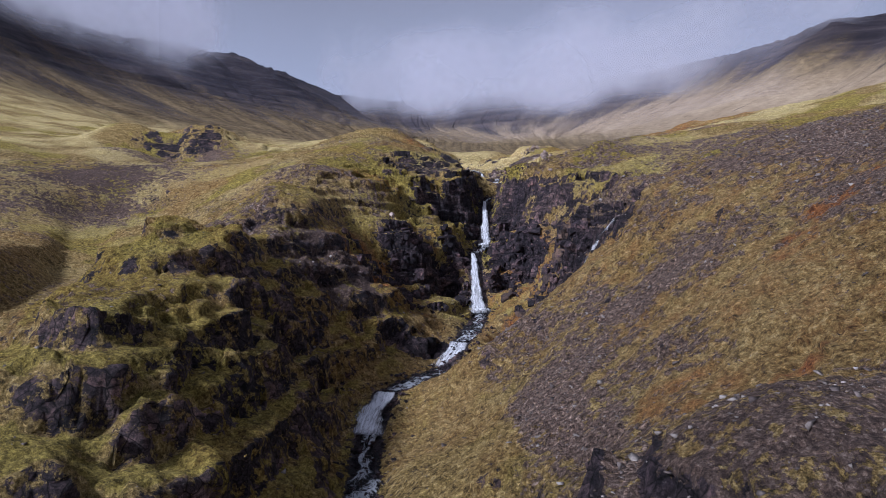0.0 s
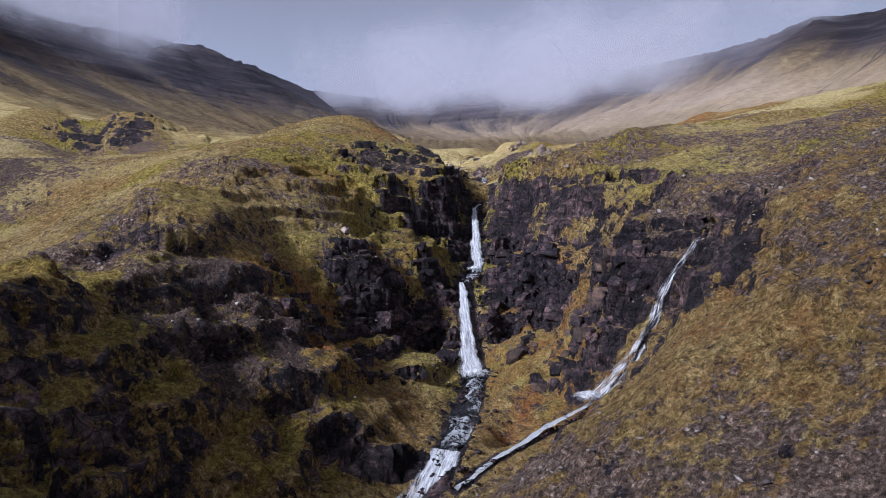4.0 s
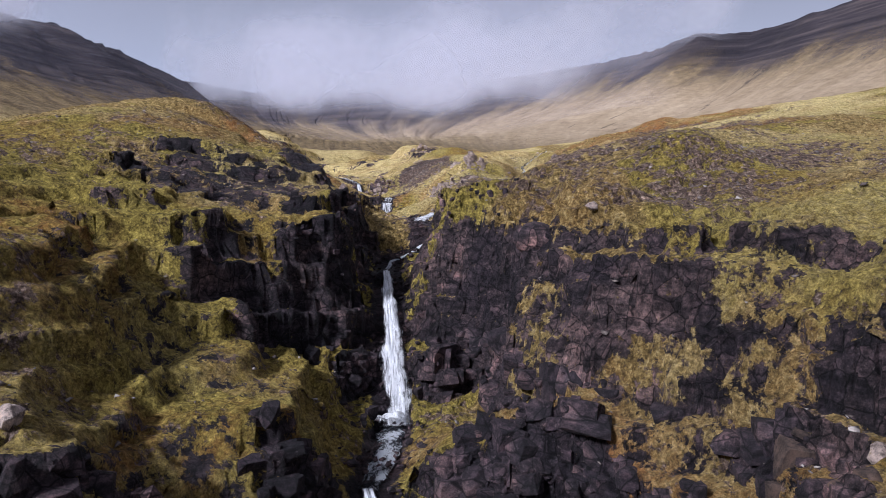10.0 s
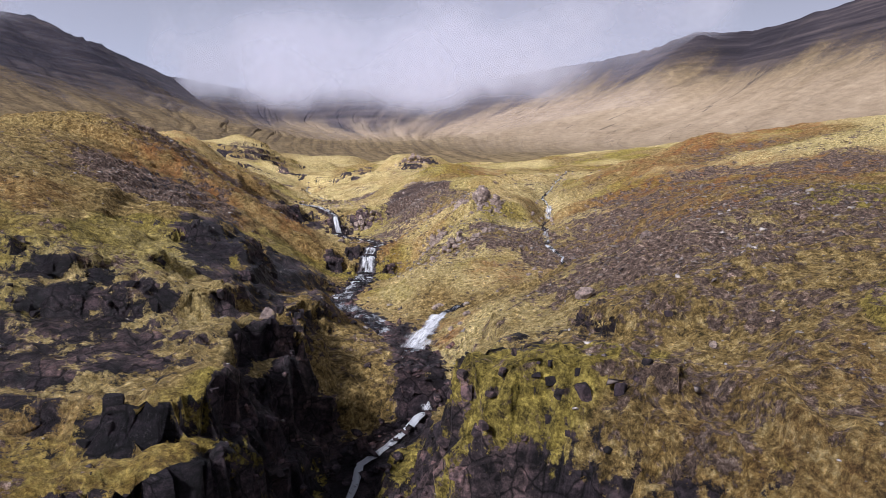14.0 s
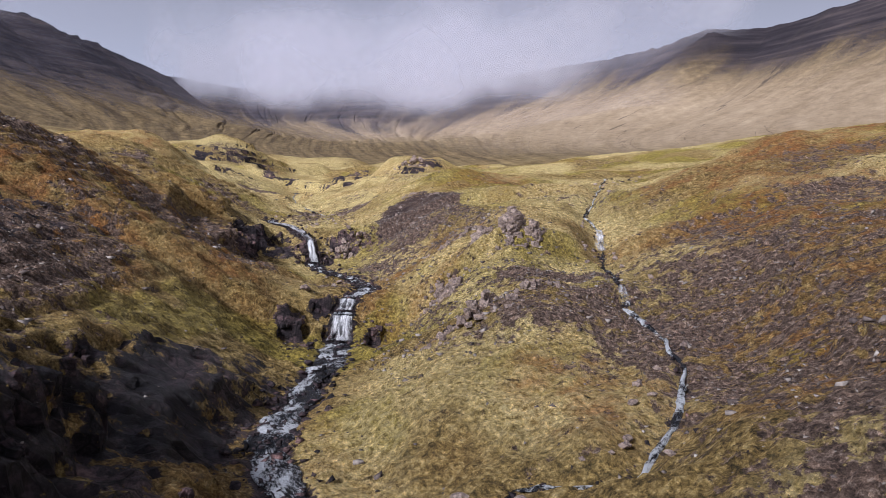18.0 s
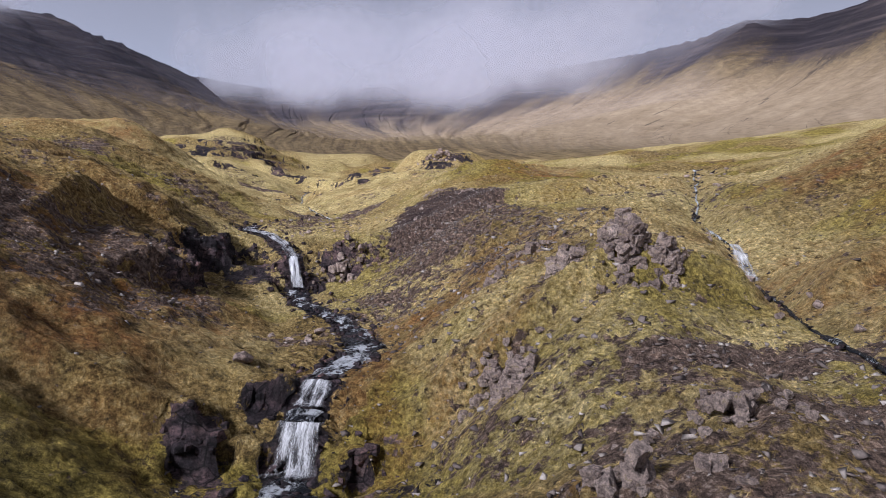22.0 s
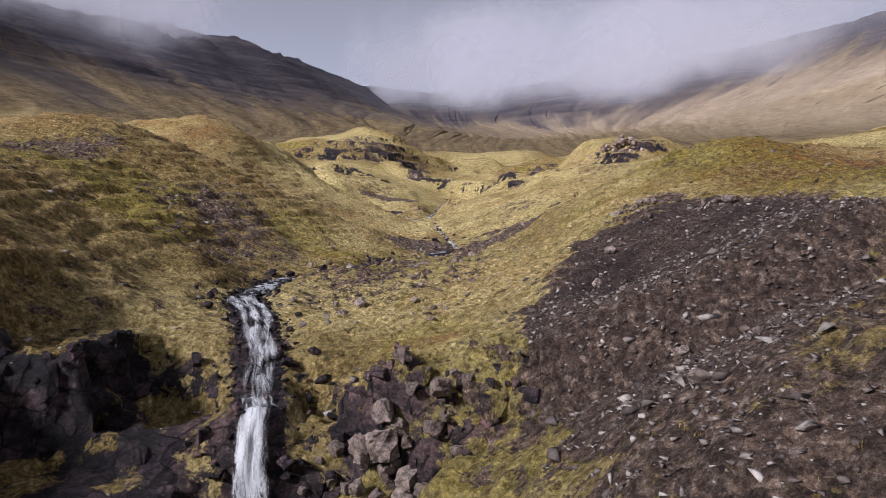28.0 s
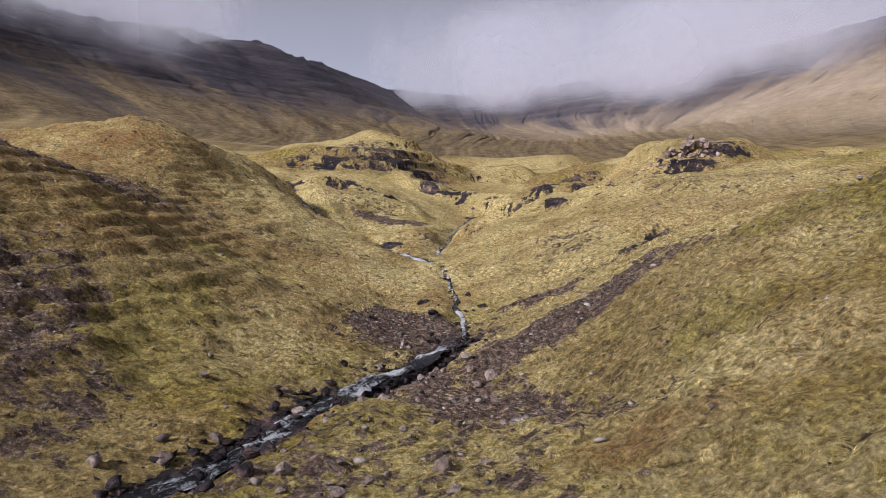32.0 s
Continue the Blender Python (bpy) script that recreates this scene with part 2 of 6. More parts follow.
    # thin gullies down the mountain sides
    thread = sum_node(n, l, streaks(0.018, 0.0022, 4, 0.55), 0.5, "SUBTRACT")
    ab = n.new("ShaderNodeMath")
    ab.operation = "ABSOLUTE"
    l.new(thread, ab.inputs[0])
    line = value_ramp(n, l, ab.outputs[0], 0.002, 0.009, 0.75, 0)
    line = sum_node(n, l, sum_node(n, l, line, mount, "MULTIPLY"), value_ramp(n, l, streaks(0.012, 0.008, 3, 0.6), 0.47, 0.58), "MULTIPLY")
    line = sum_node(n, l, line, value_ramp(n, l, attribute(n, "drop"), 0.25, 0.5, 1, 0), "MULTIPLY")
    base = mix_node(n, l, line, base, (0.040, 0.032, 0.032))
    h = sum_node(n, l, noise_node(n, l, 1.8, 10, 0.8, c), sum_node(n, l, noise_node(n, l, 7.0, 8, 0.8, c), 0.4, "MULTIPLY"))
    h = sum_node(n, l, h, sum_node(n, l, sum_node(n, l, cells.outputs["Distance"], stone_share, "MULTIPLY"), -0.5, "MULTIPLY"))
    gloss = sum_node(n, l, value_ramp(n, l, rock_share, 0, 1, 0.95, 0.7), sum_node(n, l, wet, 0.3, "MULTIPLY"), "SUBTRACT")
    crags = n.new("ShaderNodeBump")
    crags.inputs["Distance"].default_value = 14.0
    l.new(sum_node(n, l, mount, 0.55, "MULTIPLY"), crags.inputs["Strength"])
    l.new(sum_node(n, l, noise_node(n, l, 0.03, 10, 0.72, c), sum_node(n, l, noise_node(n, l, 1.0, 8, 0.7, lay.outputs[0]), 0.6, "MULTIPLY")), crags.inputs["Height"])
    fine = n.new("ShaderNodeBump")
    fine.inputs["Strength"].default_value, fine.inputs["Distance"].default_value = 1.0, 0.6
    l.new(h, fine.inputs["Height"]); l.new(crags.outputs[0], fine.inputs["Normal"])
    surface(n, l, out, base, gloss, fine.outputs[0], 0.2)
    return m
GROUND = ground_material()


def plain_rock():
    m, n, l, out = material("basalt")
    c = n.new("ShaderNodeTexCoord").outputs["Object"]
    col = rock_colours(n, l, c)
    info = n.new("ShaderNodeObjectInfo")
    col = mix_node(n, l, 1.0, col, ramp_node(n, l, info.outputs["Random"], [(0, (0.9, 0.85, 0.85)), (1, (1.9, 1.75, 1.65))]), "MULTIPLY")
    surface(n, l, out, col, 0.8, bump_node(n, l, noise_node(n, l, 6, 8, 0.75, c), 0.9, 0.15))
    return m
BASALT = plain_rock()


def weathered_rock():
    m, n, l, out = material("weathered_basalt")
    c = n.new("ShaderNodeTexCoord").outputs["Object"]
    info = n.new("ShaderNodeObjectInfo")
    base = ramp_node(n, l, info.outputs["Random"], [(0, (0.27, 0.205, 0.178)), (0.6, (0.38, 0.298, 0.258)), (1, (0.48, 0.385, 0.335))])
    fine = ramp_node(n, l, noise_node(n, l, 3.0, 9, 0.82, c), [(0.40, (0.30, 0.29, 0.30)), (0.5, (0.9, 0.9, 0.9)), (0.60, (1.55, 1.5, 1.45))])
    col = mix_node(n, l, 1.0, base, fine, "MULTIPLY")
    moss = value_ramp(n, l, noise_node(n, l, 1.6, 7, 0.8, c), 0.57, 0.62, 0, 0.7)
    col = mix_node(n, l, moss, col, (0.20, 0.165, 0.05))
    surface(n, l, out, col, 0.85, bump_node(n, l, noise_node(n, l, 4, 9, 0.8, c), 1.0, 0.25))
    return m
WEATHERED = weathered_rock()


def brown_rock():
    m, n, l, out = material("brown_basalt")
    c = n.new("ShaderNodeTexCoord").outputs["Object"]
    info = n.new("ShaderNodeObjectInfo")
    base = ramp_node(n, l, info.outputs["Random"], [(0, (0.048, 0.034, 0.029)), (0.6, (0.088, 0.060, 0.048)), (1, (0.145, 0.097, 0.074))])
    fine = ramp_node(n, l, noise_node(n, l, 2.0, 9, 0.82, c), [(0.40, (0.35, 0.34, 0.35)), (0.5, (0.95, 0.95, 0.95)), (0.60, (1.7, 1.6, 1.5))])
    surface(n, l, out, mix_node(n, l, 1.0, base, fine, "MULTIPLY"), 0.85, bump_node(n, l, noise_node(n, l, 3, 9, 0.8, c), 1.0, 0.2))
    return m
BROWN = brown_rock()


def cliff_rock():
    m, n, l, out = material("cliff_basalt")
    c = n.new("ShaderNodeTexCoord").outputs["Object"]
    col = rock_colours(n, l, c)
    geo = n.new("ShaderNodeNewGeometry")
    info = n.new("ShaderNodeObjectInfo")
    pick = sum_node(n, l, sum_node(n, l, geo.outputs["Random Per Island"], info.outputs["Random"]), 1.0, "MODULO")
    col = mix_node(n, l, 1.0, col, ramp_node(n, l, pick, [(0, (0.55, 0.53, 0.57)), (0.7, (0.9, 0.84, 0.86)), (1, (1.45, 1.3, 1.25))]), "MULTIPLY")
    surface(n, l, out, col, 0.8, bump_node(n, l, noise_node(n, l, 5, 9, 0.8, c), 1.0, 0.2))
    return m
CLIFF = cliff_rock()


def stone_material():
    m, n, l, out = material("loose_stone")
    c = n.new("ShaderNodeTexCoord").outputs["Object"]
    geo = n.new("ShaderNodeNewGeometry")
    tone = ramp_node(n, l, geo.outputs["Random Per Island"], [(0, (0.060, 0.046, 0.043)), (0.45, (0.14, 0.112, 0.100)), (0.8, (0.26, 0.225, 0.20)), (1, (0.42, 0.375, 0.34))])
    col = mix_node(n, l, 1.0, tone, ramp_node(n, l, noise_node(n, l, 6, 5, 0.7, c), [(0.3, (0.6, 0.6, 0.6)), (0.7, (1.3, 1.3, 1.3))]), "MULTIPLY")
    surface(n, l, out, col, 0.85, bump_node(n, l, noise_node(n, l, 14, 5, 0.7, c), 0.6, 0.05))
    return m
STONE = stone_material()


def white_water():
    m, n, l, out = material("white_water")
    uv = n.new("ShaderNodeTexCoord").outputs["UV"]
    mp = n.new("ShaderNodeMapping")
    mp.inputs["Scale"].default_value = (1.5, 0.42, 1.0)
    l.new(uv, mp.inputs["Vector"])
    f = noise_node(n, l, 1.5, 9, 0.72, mp.outputs[0])
    f.node.inputs["Distortion"].default_value = 0.7
    spray = noise_node(n, l, 9.0, 7, 0.85, uv)
    f = sum_node(n, l, sum_node(n, l, f, 0.58, "MULTIPLY"), sum_node(n, l, spray, 0.42, "MULTIPLY"))
    edge = attribute(n, "thin")
    share = value_ramp(n, l, sum_node(n, l, f, edge, "SUBTRACT"), 0.27, 0.50)
    p = n.new("ShaderNodeBsdfPrincipled")
    l.new(ramp_node(n, l, f, [(0.34, (0.66, 0.68, 0.72)), (0.52, (0.88, 0.89, 0.92))]), p.inputs["Base Color"])
    p.inputs["Roughness"].default_value = 0.5
    l.new(bump_node(n, l, f, 0.6, 0.2), p.inputs["Normal"])
    tl = n.new("ShaderNodeBsdfTranslucent")
    tl.inputs["Color"].default_value = (0.75, 0.78, 0.82, 1)
    mx = n.new("ShaderNodeMixShader")
    mx.inputs[0].default_value = 0.3
    l.new(p.outputs[0], mx.inputs[1]); l.new(tl.outputs[0], mx.inputs[2])
    tr = n.new("ShaderNodeBsdfTransparent")
    cut = n.new("ShaderNodeMixShader")
    l.new(share, cut.inputs[0]); l.new(tr.outputs[0], cut.inputs[1]); l.new(mx.outputs[0], cut.inputs[2])
    l.new(cut.outputs[0], out.inputs[0])
    return m
FOAM = white_water()


def stream_water():
    m, n, l, out = material("stream_water")
    uv = n.new("ShaderNodeTexCoord").outputs["UV"]
    mp = n.new("ShaderNodeMapping")
    mp.inputs["Scale"].default_value = (1.0, 0.5, 1.0)
    l.new(uv, mp.inputs["Vector"])
    f = noise_node(n, l, 5.5, 9, 0.85, mp.outputs[0])
    steep = attribute(n, "steep")
    share = value_ramp(n, l, sum_node(n, l, f, steep), 0.57, 0.71)
    col = mix_node(n, l, share, (0.022, 0.024, 0.030), (0.70, 0.73, 0.77))
    surface(n, l, out, col, value_ramp(n, l, share, 0, 1, 0.22, 0.6), bump_node(n, l, f, 1.0, 0.5), 0.18)
    return m
WATER = stream_water()

# ---- the lie of the land ----
# courses of the water: x, y, bed height
MAIN = [(-4, -60, 9.0), (-4, 0, 13.5), (-5, 30, 16.8), (-6, 46, 18.4), (-6.8, 61.5, 19.6), (-5.8, 67.5, 21.9),
        (-2.8, 73, 21.9), (0.6, 80.5, 21.4), (2.2, 84.5, 23.7), (4.6, 96, 24.0), (5.9, 104.5, 24.4), (5.3, 117.5, 33.1),
        (7.6, 126.5, 33.5), (8.6, 139.6, 42.4), (9.4, 143.5, 43.0), (13.0, 146.3, 44.4), (13.2, 150, 46.2)]
MAIN_UPPER = [(13.2, 150, 46.2), (12.6, 157, 46.6), (10.8, 167, 46.7), (10.2, 171, 46.8), (13.6, 186, 46.9), (14.8, 192.6, 47.0),
              (15.0, 193.6, 48.9), (15.2, 195.4, 49.0), (15.6, 196.9, 49.8), (18.3, 204.5, 49.9), (17.0, 213, 50.1), (14.2, 220, 50.2), (13.5, 227.4, 50.4), (13.1, 229.2, 53.2),
              (10.8, 236, 54.6), (7.6, 242.5, 55.2), (7.2, 249, 55.4), (10.6, 254.5, 55.5), (13.3, 265, 55.6),
              (17.2, 274.2, 55.9), (14.5, 291, 56.9), (11, 310, 58.6), (10, 345, 60.8), (11.5, 372, 63.2)]
RIGHT = [(13.2, 152, 46.4), (16.3, 158.8, 47.3), (18.8, 161.9, 47.8), (22.4, 160.6, 48.3), (26, 163.9, 49.0), (28.8, 167.5, 49.7),
         (31.8, 174, 50.5), (32.3, 180.2, 51.4), (32.6, 181.4, 52.7), (36.5, 193, 53.3), (41.0, 202.4, 53.8),
         (43.0, 207.5, 55.8), (45, 216, 57.2), (52, 228, 60.5), (60, 242, 63.5), (75, 262, 67)]
SIDE = [(2.6, 80, 22.6), (5.4, 83, 23.7), (13.4, 86.5, 26.8), (16.3, 84.8, 30.4), (18.3, 86.2, 33.0), (20.3, 87.2, 36.2), (22.9, 88.9, 39.6),
        (27.7, 91.3, 41.9), (31, 91, 43.8), (45, 96, 49)]
TRIBUTARY = [(12, 303, 58.0), (2, 316, 59.4), (-7.3, 325.5, 60.4), (-8.6, 329.3, 63.2), (-16, 342, 65.8), (-21, 352, 67.6), (-27, 360, 69.5)]
# edge of the high plateau round the head of the valley
RIM = [(-610, -300), (-600, 300), (-551, 842), (-386, 1206), (-342, 1247), (-247, 1610), (-119, 1692), (60, 1640), (265, 1470),
       (415, 1324), (505, 1172), (550, 1071), (557, 980), (626, 957), (690, 500), (720, -300)]

def along(line, x, y):
    """Distance to a course and the height of its bed there."""
    best, bed = np.full(x.shape, 1e9), np.zeros(x.shape)
    for a, b in zip(line, line[1:]):
        ux, uy = b[0] - a[0], b[1] - a[1]
        k = np.clip(((x - a[0]) * ux + (y - a[1]) * uy) / (ux * ux + uy * uy), 0, 1)
        d = np.hypot(x - a[0] - k * ux, y - a[1] - k * uy)
        z = a[2] + k * (b[2] - a[2]) if len(a) > 2 else 0 * d
        near = d < best
        best, bed = np.where(near, d, best), np.where(near, z, bed)
    return best, bed

def smooth(a, b, v):
    k = np.clip((v - a) / (b - a), 0, 1)
    return k * k * (3 - 2 * k)

def valley(x, y):
    """The broad trough: valley floor, talus and the walls under the plateau."""
    floor = np.interp(y, [-100, 0, 200, 320, 566, 900, 1400], [0, 10, 40, 54, 80, 118, 160])
    d, _ = along(RIM, x, y)
    right = np.interp(y, [p[1] for p in RIM[8:][::-1]], [p[0] for p in RIM[8:][::-1]])
    left = np.interp(y, [p[1] for p in RIM[:7]], [p[0] for p in RIM[:7]])
    inside = (x > left) & (x < right) & (y < 1690)
    d = np.where(inside, d, 0.0)
    wall = floor + (318 - floor) * np.exp(-d / 185)
    # the stream's own trough near the middle
    bed = np.interp(y, [p[1] for p in MAIN + MAIN_UPPER[1:]], [p[2] for p in MAIN + MAIN_UPPER[1:]])
    sx = np.interp(y, [p[1] for p in MAIN + MAIN_UPPER[1:]], [p[0] for p in MAIN + MAIN_UPPER[1:]])
    off = np.abs(x - sx)
    w = np.exp(-(off / 45) ** 2) * (1 - smooth(330, 420, y))
    side = 0.42 - 0.22 * smooth(262, 300, y)
    return wall * (1 - w) + (bed + side * off) * w
# swells (+) and hollows (-) of the ground: x, y, half width, height
FOOT_RELIEF = [
    (60.0, 20.0, 12, 4.06), (45.0, 20.0, 27, 6.11), (60.0, 20.0, 18, 4.50), (9.7, 23.6, 8, 6.66), (-50.0, 30.0, 18, -4.23),
    (-5.0, 30.0, 8, -1.13), (55.0, 40.0, 27, 4.89), (-22.3, 43.7, 8, 4.95), (4.8, 54.0, 18, -3.31), (-50.0, 60.0, 12, -4.44),
    (60.0, 60.0, 27, 3.77), (-23.0, 62.5, 12, 7.95), (-7.2, 64.5, 8, -1.65), (23.2, 77.2, 5, 1.99), (-26.0, 78.1, 8, 3.57),
    (80.0, 80.0, 18, 3.25), (80.0, 80.0, 60, 18.86), (0.6, 80.5, 12, -2.86), (-48.0, 85.0, 12, -2.67), (11.7, 88.0, 8, -6.98),
    (31.0, 91.0, 5, -1.07), (-20.5, 95.2, 8, 3.62), (25.5, 97.5, 5, 2.16),
]
LOWER_RELIEF = [
    (-3.2, 97.5, 5, -3.18), (19.0, 99.0, 5, 2.78), (-45.0, 100.0, 18, -2.32), (6.0, 104.3, 8, -3.74), (28.0, 107.3, 5, 2.50),
    (-6.6, 107.7, 5, 3.63), (-90.0, 110.0, 18, 2.12), (14.7, 110.2, 5, -5.78), (17.6, 110.6, 5, 0.79), (12.5, 114.3, 5, -2.72),
    (-63.7, 115.7, 27, -6.58), (3.1, 116.0, 8, -2.11), (11.6, 119.8, 5, -2.19), (80.0, 120.0, 27, 3.69), (-25.1, 121.6, 18, 5.31),
    (19.3, 123.1, 5, 2.77), (1.0, 124.1, 5, -1.68), (-45.0, 125.0, 18, -2.72), (7.6, 126.5, 5, -2.06), (17.4, 126.8, 5, 4.21),
    (12.2, 129.4, 5, -3.92), (-75.5, 129.7, 12, 3.13), (21.4, 130.2, 5, 3.24),
]
FALLS_RELIEF = [
    (30.1, 130.7, 5, 2.80), (-2.9, 131.1, 5, 1.70), (0.9, 132.7, 5, 1.13), (10.5, 134.3, 5, 0.44), (-65.6, 134.6, 12, -3.99),
    (-4.1, 135.8, 8, 0.76), (21.0, 139.1, 5, 0.90), (9.5, 141.4, 5, -2.90), (4.7, 143.7, 5, 3.06), (0.9, 145.9, 5, 0.08),
    (7.6, 149.1, 5, -2.44), (13.2, 150.0, 8, -0.41), (120.0, 150.0, 40, 5.99), (21.7, 152.2, 5, -0.89), (16.7, 161.5, 5, -1.72),
    (-0.3, 163.1, 8, 1.19), (-15.3, 163.4, 12, 2.13), (10.8, 167.0, 5, -1.37), (28.8, 167.5, 12, -5.09), (19.0, 168.2, 5, 0.86),
    (70.0, 170.0, 18, 3.07), (-120.0, 170.0, 18, 2.15), (31.8, 174.0, 5, -1.70),
]
SHELF_RELIEF = [
    (23.9, 176.6, 5, 1.45), (36.1, 179.3, 5, -2.04), (130.0, 180.0, 60, 10.09), (130.0, 180.0, 40, 4.92), (13.6, 186.0, 8, -1.88),
    (32.6, 186.3, 5, -1.89), (26.0, 188.9, 5, 1.25), (-20.7, 189.0, 18, 4.99), (-90.0, 190.0, 12, 2.12), (85.0, 190.0, 27, 3.22),
    (-70.0, 190.0, 12, -2.69), (20.1, 191.8, 5, -1.23), (29.0, 194.0, 5, 0.80), (36.1, 198.0, 5, -1.33), (19.1, 201.6, 5, -1.11),
    (1.0, 204.1, 8, -1.93), (32.9, 204.1, 8, 1.62), (45.7, 204.2, 8, -4.62), (10.6, 207.8, 8, -2.33), (-16.0, 208.7, 12, 4.12),
    (24.0, 209.1, 5, -0.92), (-80.0, 210.0, 12, -2.86), (-92.0, 214.0, 12, -5.65),
]
UPPER_RELIEF = [
    (19.9, 214.8, 5, -1.36), (64.4, 217.4, 8, 2.16), (46.5, 218.4, 5, -1.67), (160.0, 220.0, 60, 8.08), (28.7, 221.9, 5, 2.03),
    (18.2, 224.4, 5, -0.72), (-98.0, 226.0, 12, 5.00), (-66.0, 228.0, 12, 2.37), (-80.0, 230.0, 12, 8.47), (-110.0, 230.0, 12, 5.73),
    (-25.0, 230.0, 18, 2.79), (81.3, 230.2, 8, 2.42), (7.8, 231.1, 5, -1.92), (93.3, 233.0, 27, 6.32), (26.3, 234.4, 5, -1.13),
    (19.1, 234.9, 5, -0.71), (10.8, 236.0, 5, 1.26), (6.9, 245.5, 5, 1.16), (21.0, 246.8, 5, -1.71), (22.6, 248.1, 18, -3.41),
    (200.0, 250.0, 90, 10.07), (200.0, 250.0, 60, 5.10), (10.6, 254.5, 5, 1.38),
]
MOOR_RELIEF = [
    (60.1, 256.7, 5, -2.31), (11.9, 259.8, 5, 1.13), (22.3, 262.6, 5, -2.36), (-2.4, 263.0, 12, -1.29), (39.6, 269.2, 8, 1.80),
    (-45.0, 280.0, 18, 3.49), (-22.5, 282.8, 12, 3.77), (13.3, 297.3, 18, -0.82), (-50.0, 300.0, 27, 3.95), (-23.0, 313.0, 12, 5.27),
    (110.0, 320.0, 60, 5.96), (-7.3, 325.5, 12, -2.86), (200.0, 340.0, 90, 6.63), (200.0, 340.0, 60, 3.89), (-28.6, 352.2, 12, -1.08),
    (48.6, 353.3, 18, 2.64), (10.6, 355.8, 12, -1.19), (-12.0, 370.0, 12, 2.05), (24.2, 377.0, 18, -3.92), (-17.0, 396.0, 12, 4.06),
    (5.0, 420.0, 27, -2.43), (60.0, 440.0, 18, 4.34), (12.5, 459.5, 18, -1.70),
]

# finer swells: benches and steps along the gorge
GORGE_SWELLS = [
    (18.8, 43.7, 5, 0.74), (-18.7, 52.8, 8, 1.04), (-1.1, 62.1, 8, -0.74), (-10.9, 67.9, 5, -1.5), (-18, 78.1, 5, 0.72), (26.9, 80.6, 8, 1.78),
    (26.9, 80.6, 12, 0.84), (7.5, 85.7, 20, -1.21), (-16.9, 86.8, 3.5, -0.88), (13, 94.6, 3.5, -1.56), (17, 97.4, 3.5, 2.59), (14.2, 98.4, 3.5, -1.99),
    (-26.6, 98.8, 8, 2.57), (26.7, 100.4, 5, 1.48), (-8.4, 103.7, 5, -1.44), (-8.4, 103.7, 3.5, -0.88), (26.9, 103.7, 3.5, 0.98),
]
CLIFF_SWELLS = [
    (-22.1, 105.2, 8, 2.91), (17.2, 108.3, 5, -1.54), (-12, 109.7, 5, 1.15), (-8.2, 110.1, 3.5, 0.98), (-0.6, 111.1, 5, -2.39), (-0.6, 111.1, 3.5, -0.82),
    (10.1, 112, 3.5, -1.05), (12.6, 114.4, 3.5, 1.34), (1.3, 114.8, 3.5, 1.65), (19.2, 119.9, 3.5, -0.92), (-10.4, 120.5, 5, -1.16), (14.2, 123.3, 5, -2.99),
    (-10.5, 125.3, 5, -0.54), (-4.3, 125.5, 5, 1.08), (20.2, 125.9, 3.5, 0.91), (-3.7, 126.1, 3.5, 1.53), (28.4, 127.8, 8, 1.77), (14.5, 129.5, 5, -0.75),
]
SHELF_SWELLS = [
    (14.5, 129.5, 3.5, -0.66), (-1, 130.2, 5, -0.94), (-1, 130.2, 3.5, -0.93), (12, 130.5, 3.5, -1.41), (3.8, 130.6, 3.5, -0.76), (-2.7, 131.3, 3.5, -0.54),
    (14.4, 132.9, 3.5, 0.36), (14.3, 133.3, 3.5, 1.21), (11.1, 134.2, 5, 3.45), (-9, 134.5, 3.5, 0.59), (5.2, 134.8, 5, 1.09), (5.2, 134.8, 3.5, 1.31),
    (15.5, 135.3, 5, 0.69), (-2.3, 141.6, 5, 0.73), (15.2, 144.6, 3.5, 0.81), (8.7, 158.6, 12, -0.62), (21.7, 175.2, 5, -0.56), (27.8, 184.5, 5, 0.55),
]
HEAD_SWELLS = [
    (40.8, 190.3, 8, -2.02), (10.4, 195.7, 5, -0.56), (40.1, 198.4, 3.5, -1.17), (30.8, 215.1, 3.5, 0.86), (-0.8, 215.1, 20, 0.24), (23.8, 215.8, 8, -0.72),
    (10.4, 218.1, 8, -1.31), (-1.4, 220.3, 5, 1.6), (5, 220.4, 3.5, -0.72), (4.5, 222.8, 3.5, -0.51), (-0.9, 226.9, 5, 0.7), (31.1, 232.1, 5, 0.77),
    (14.5, 241.3, 8, -0.56), (55, 247.2, 20, -2.76), (66.9, 255.2, 12, -1.18), (-6.2, 266.5, 8, 0.56), (10, 280.8, 12, -1.39), (-12.4, 327.2, 12, 1.54), (-36, 322, 16, 4.0), (-16, 329, 10, 2.4),
]


# ---- lattice noise ----
def lattice(ix, iy, iz, seed):
    h = (ix * 374761393 + iy * 668265263 + iz * 1442695041 + seed * 974634777) & 0xFFFFFFFF
    h = ((h ^ (h >> 13)) * 1274126177) & 0xFFFFFFFF
    h = ((h ^ (h >> 16)) * 2246822519) & 0xFFFFFFFF
    return ((h >> 8) & 0xFFFF) / 65535.0


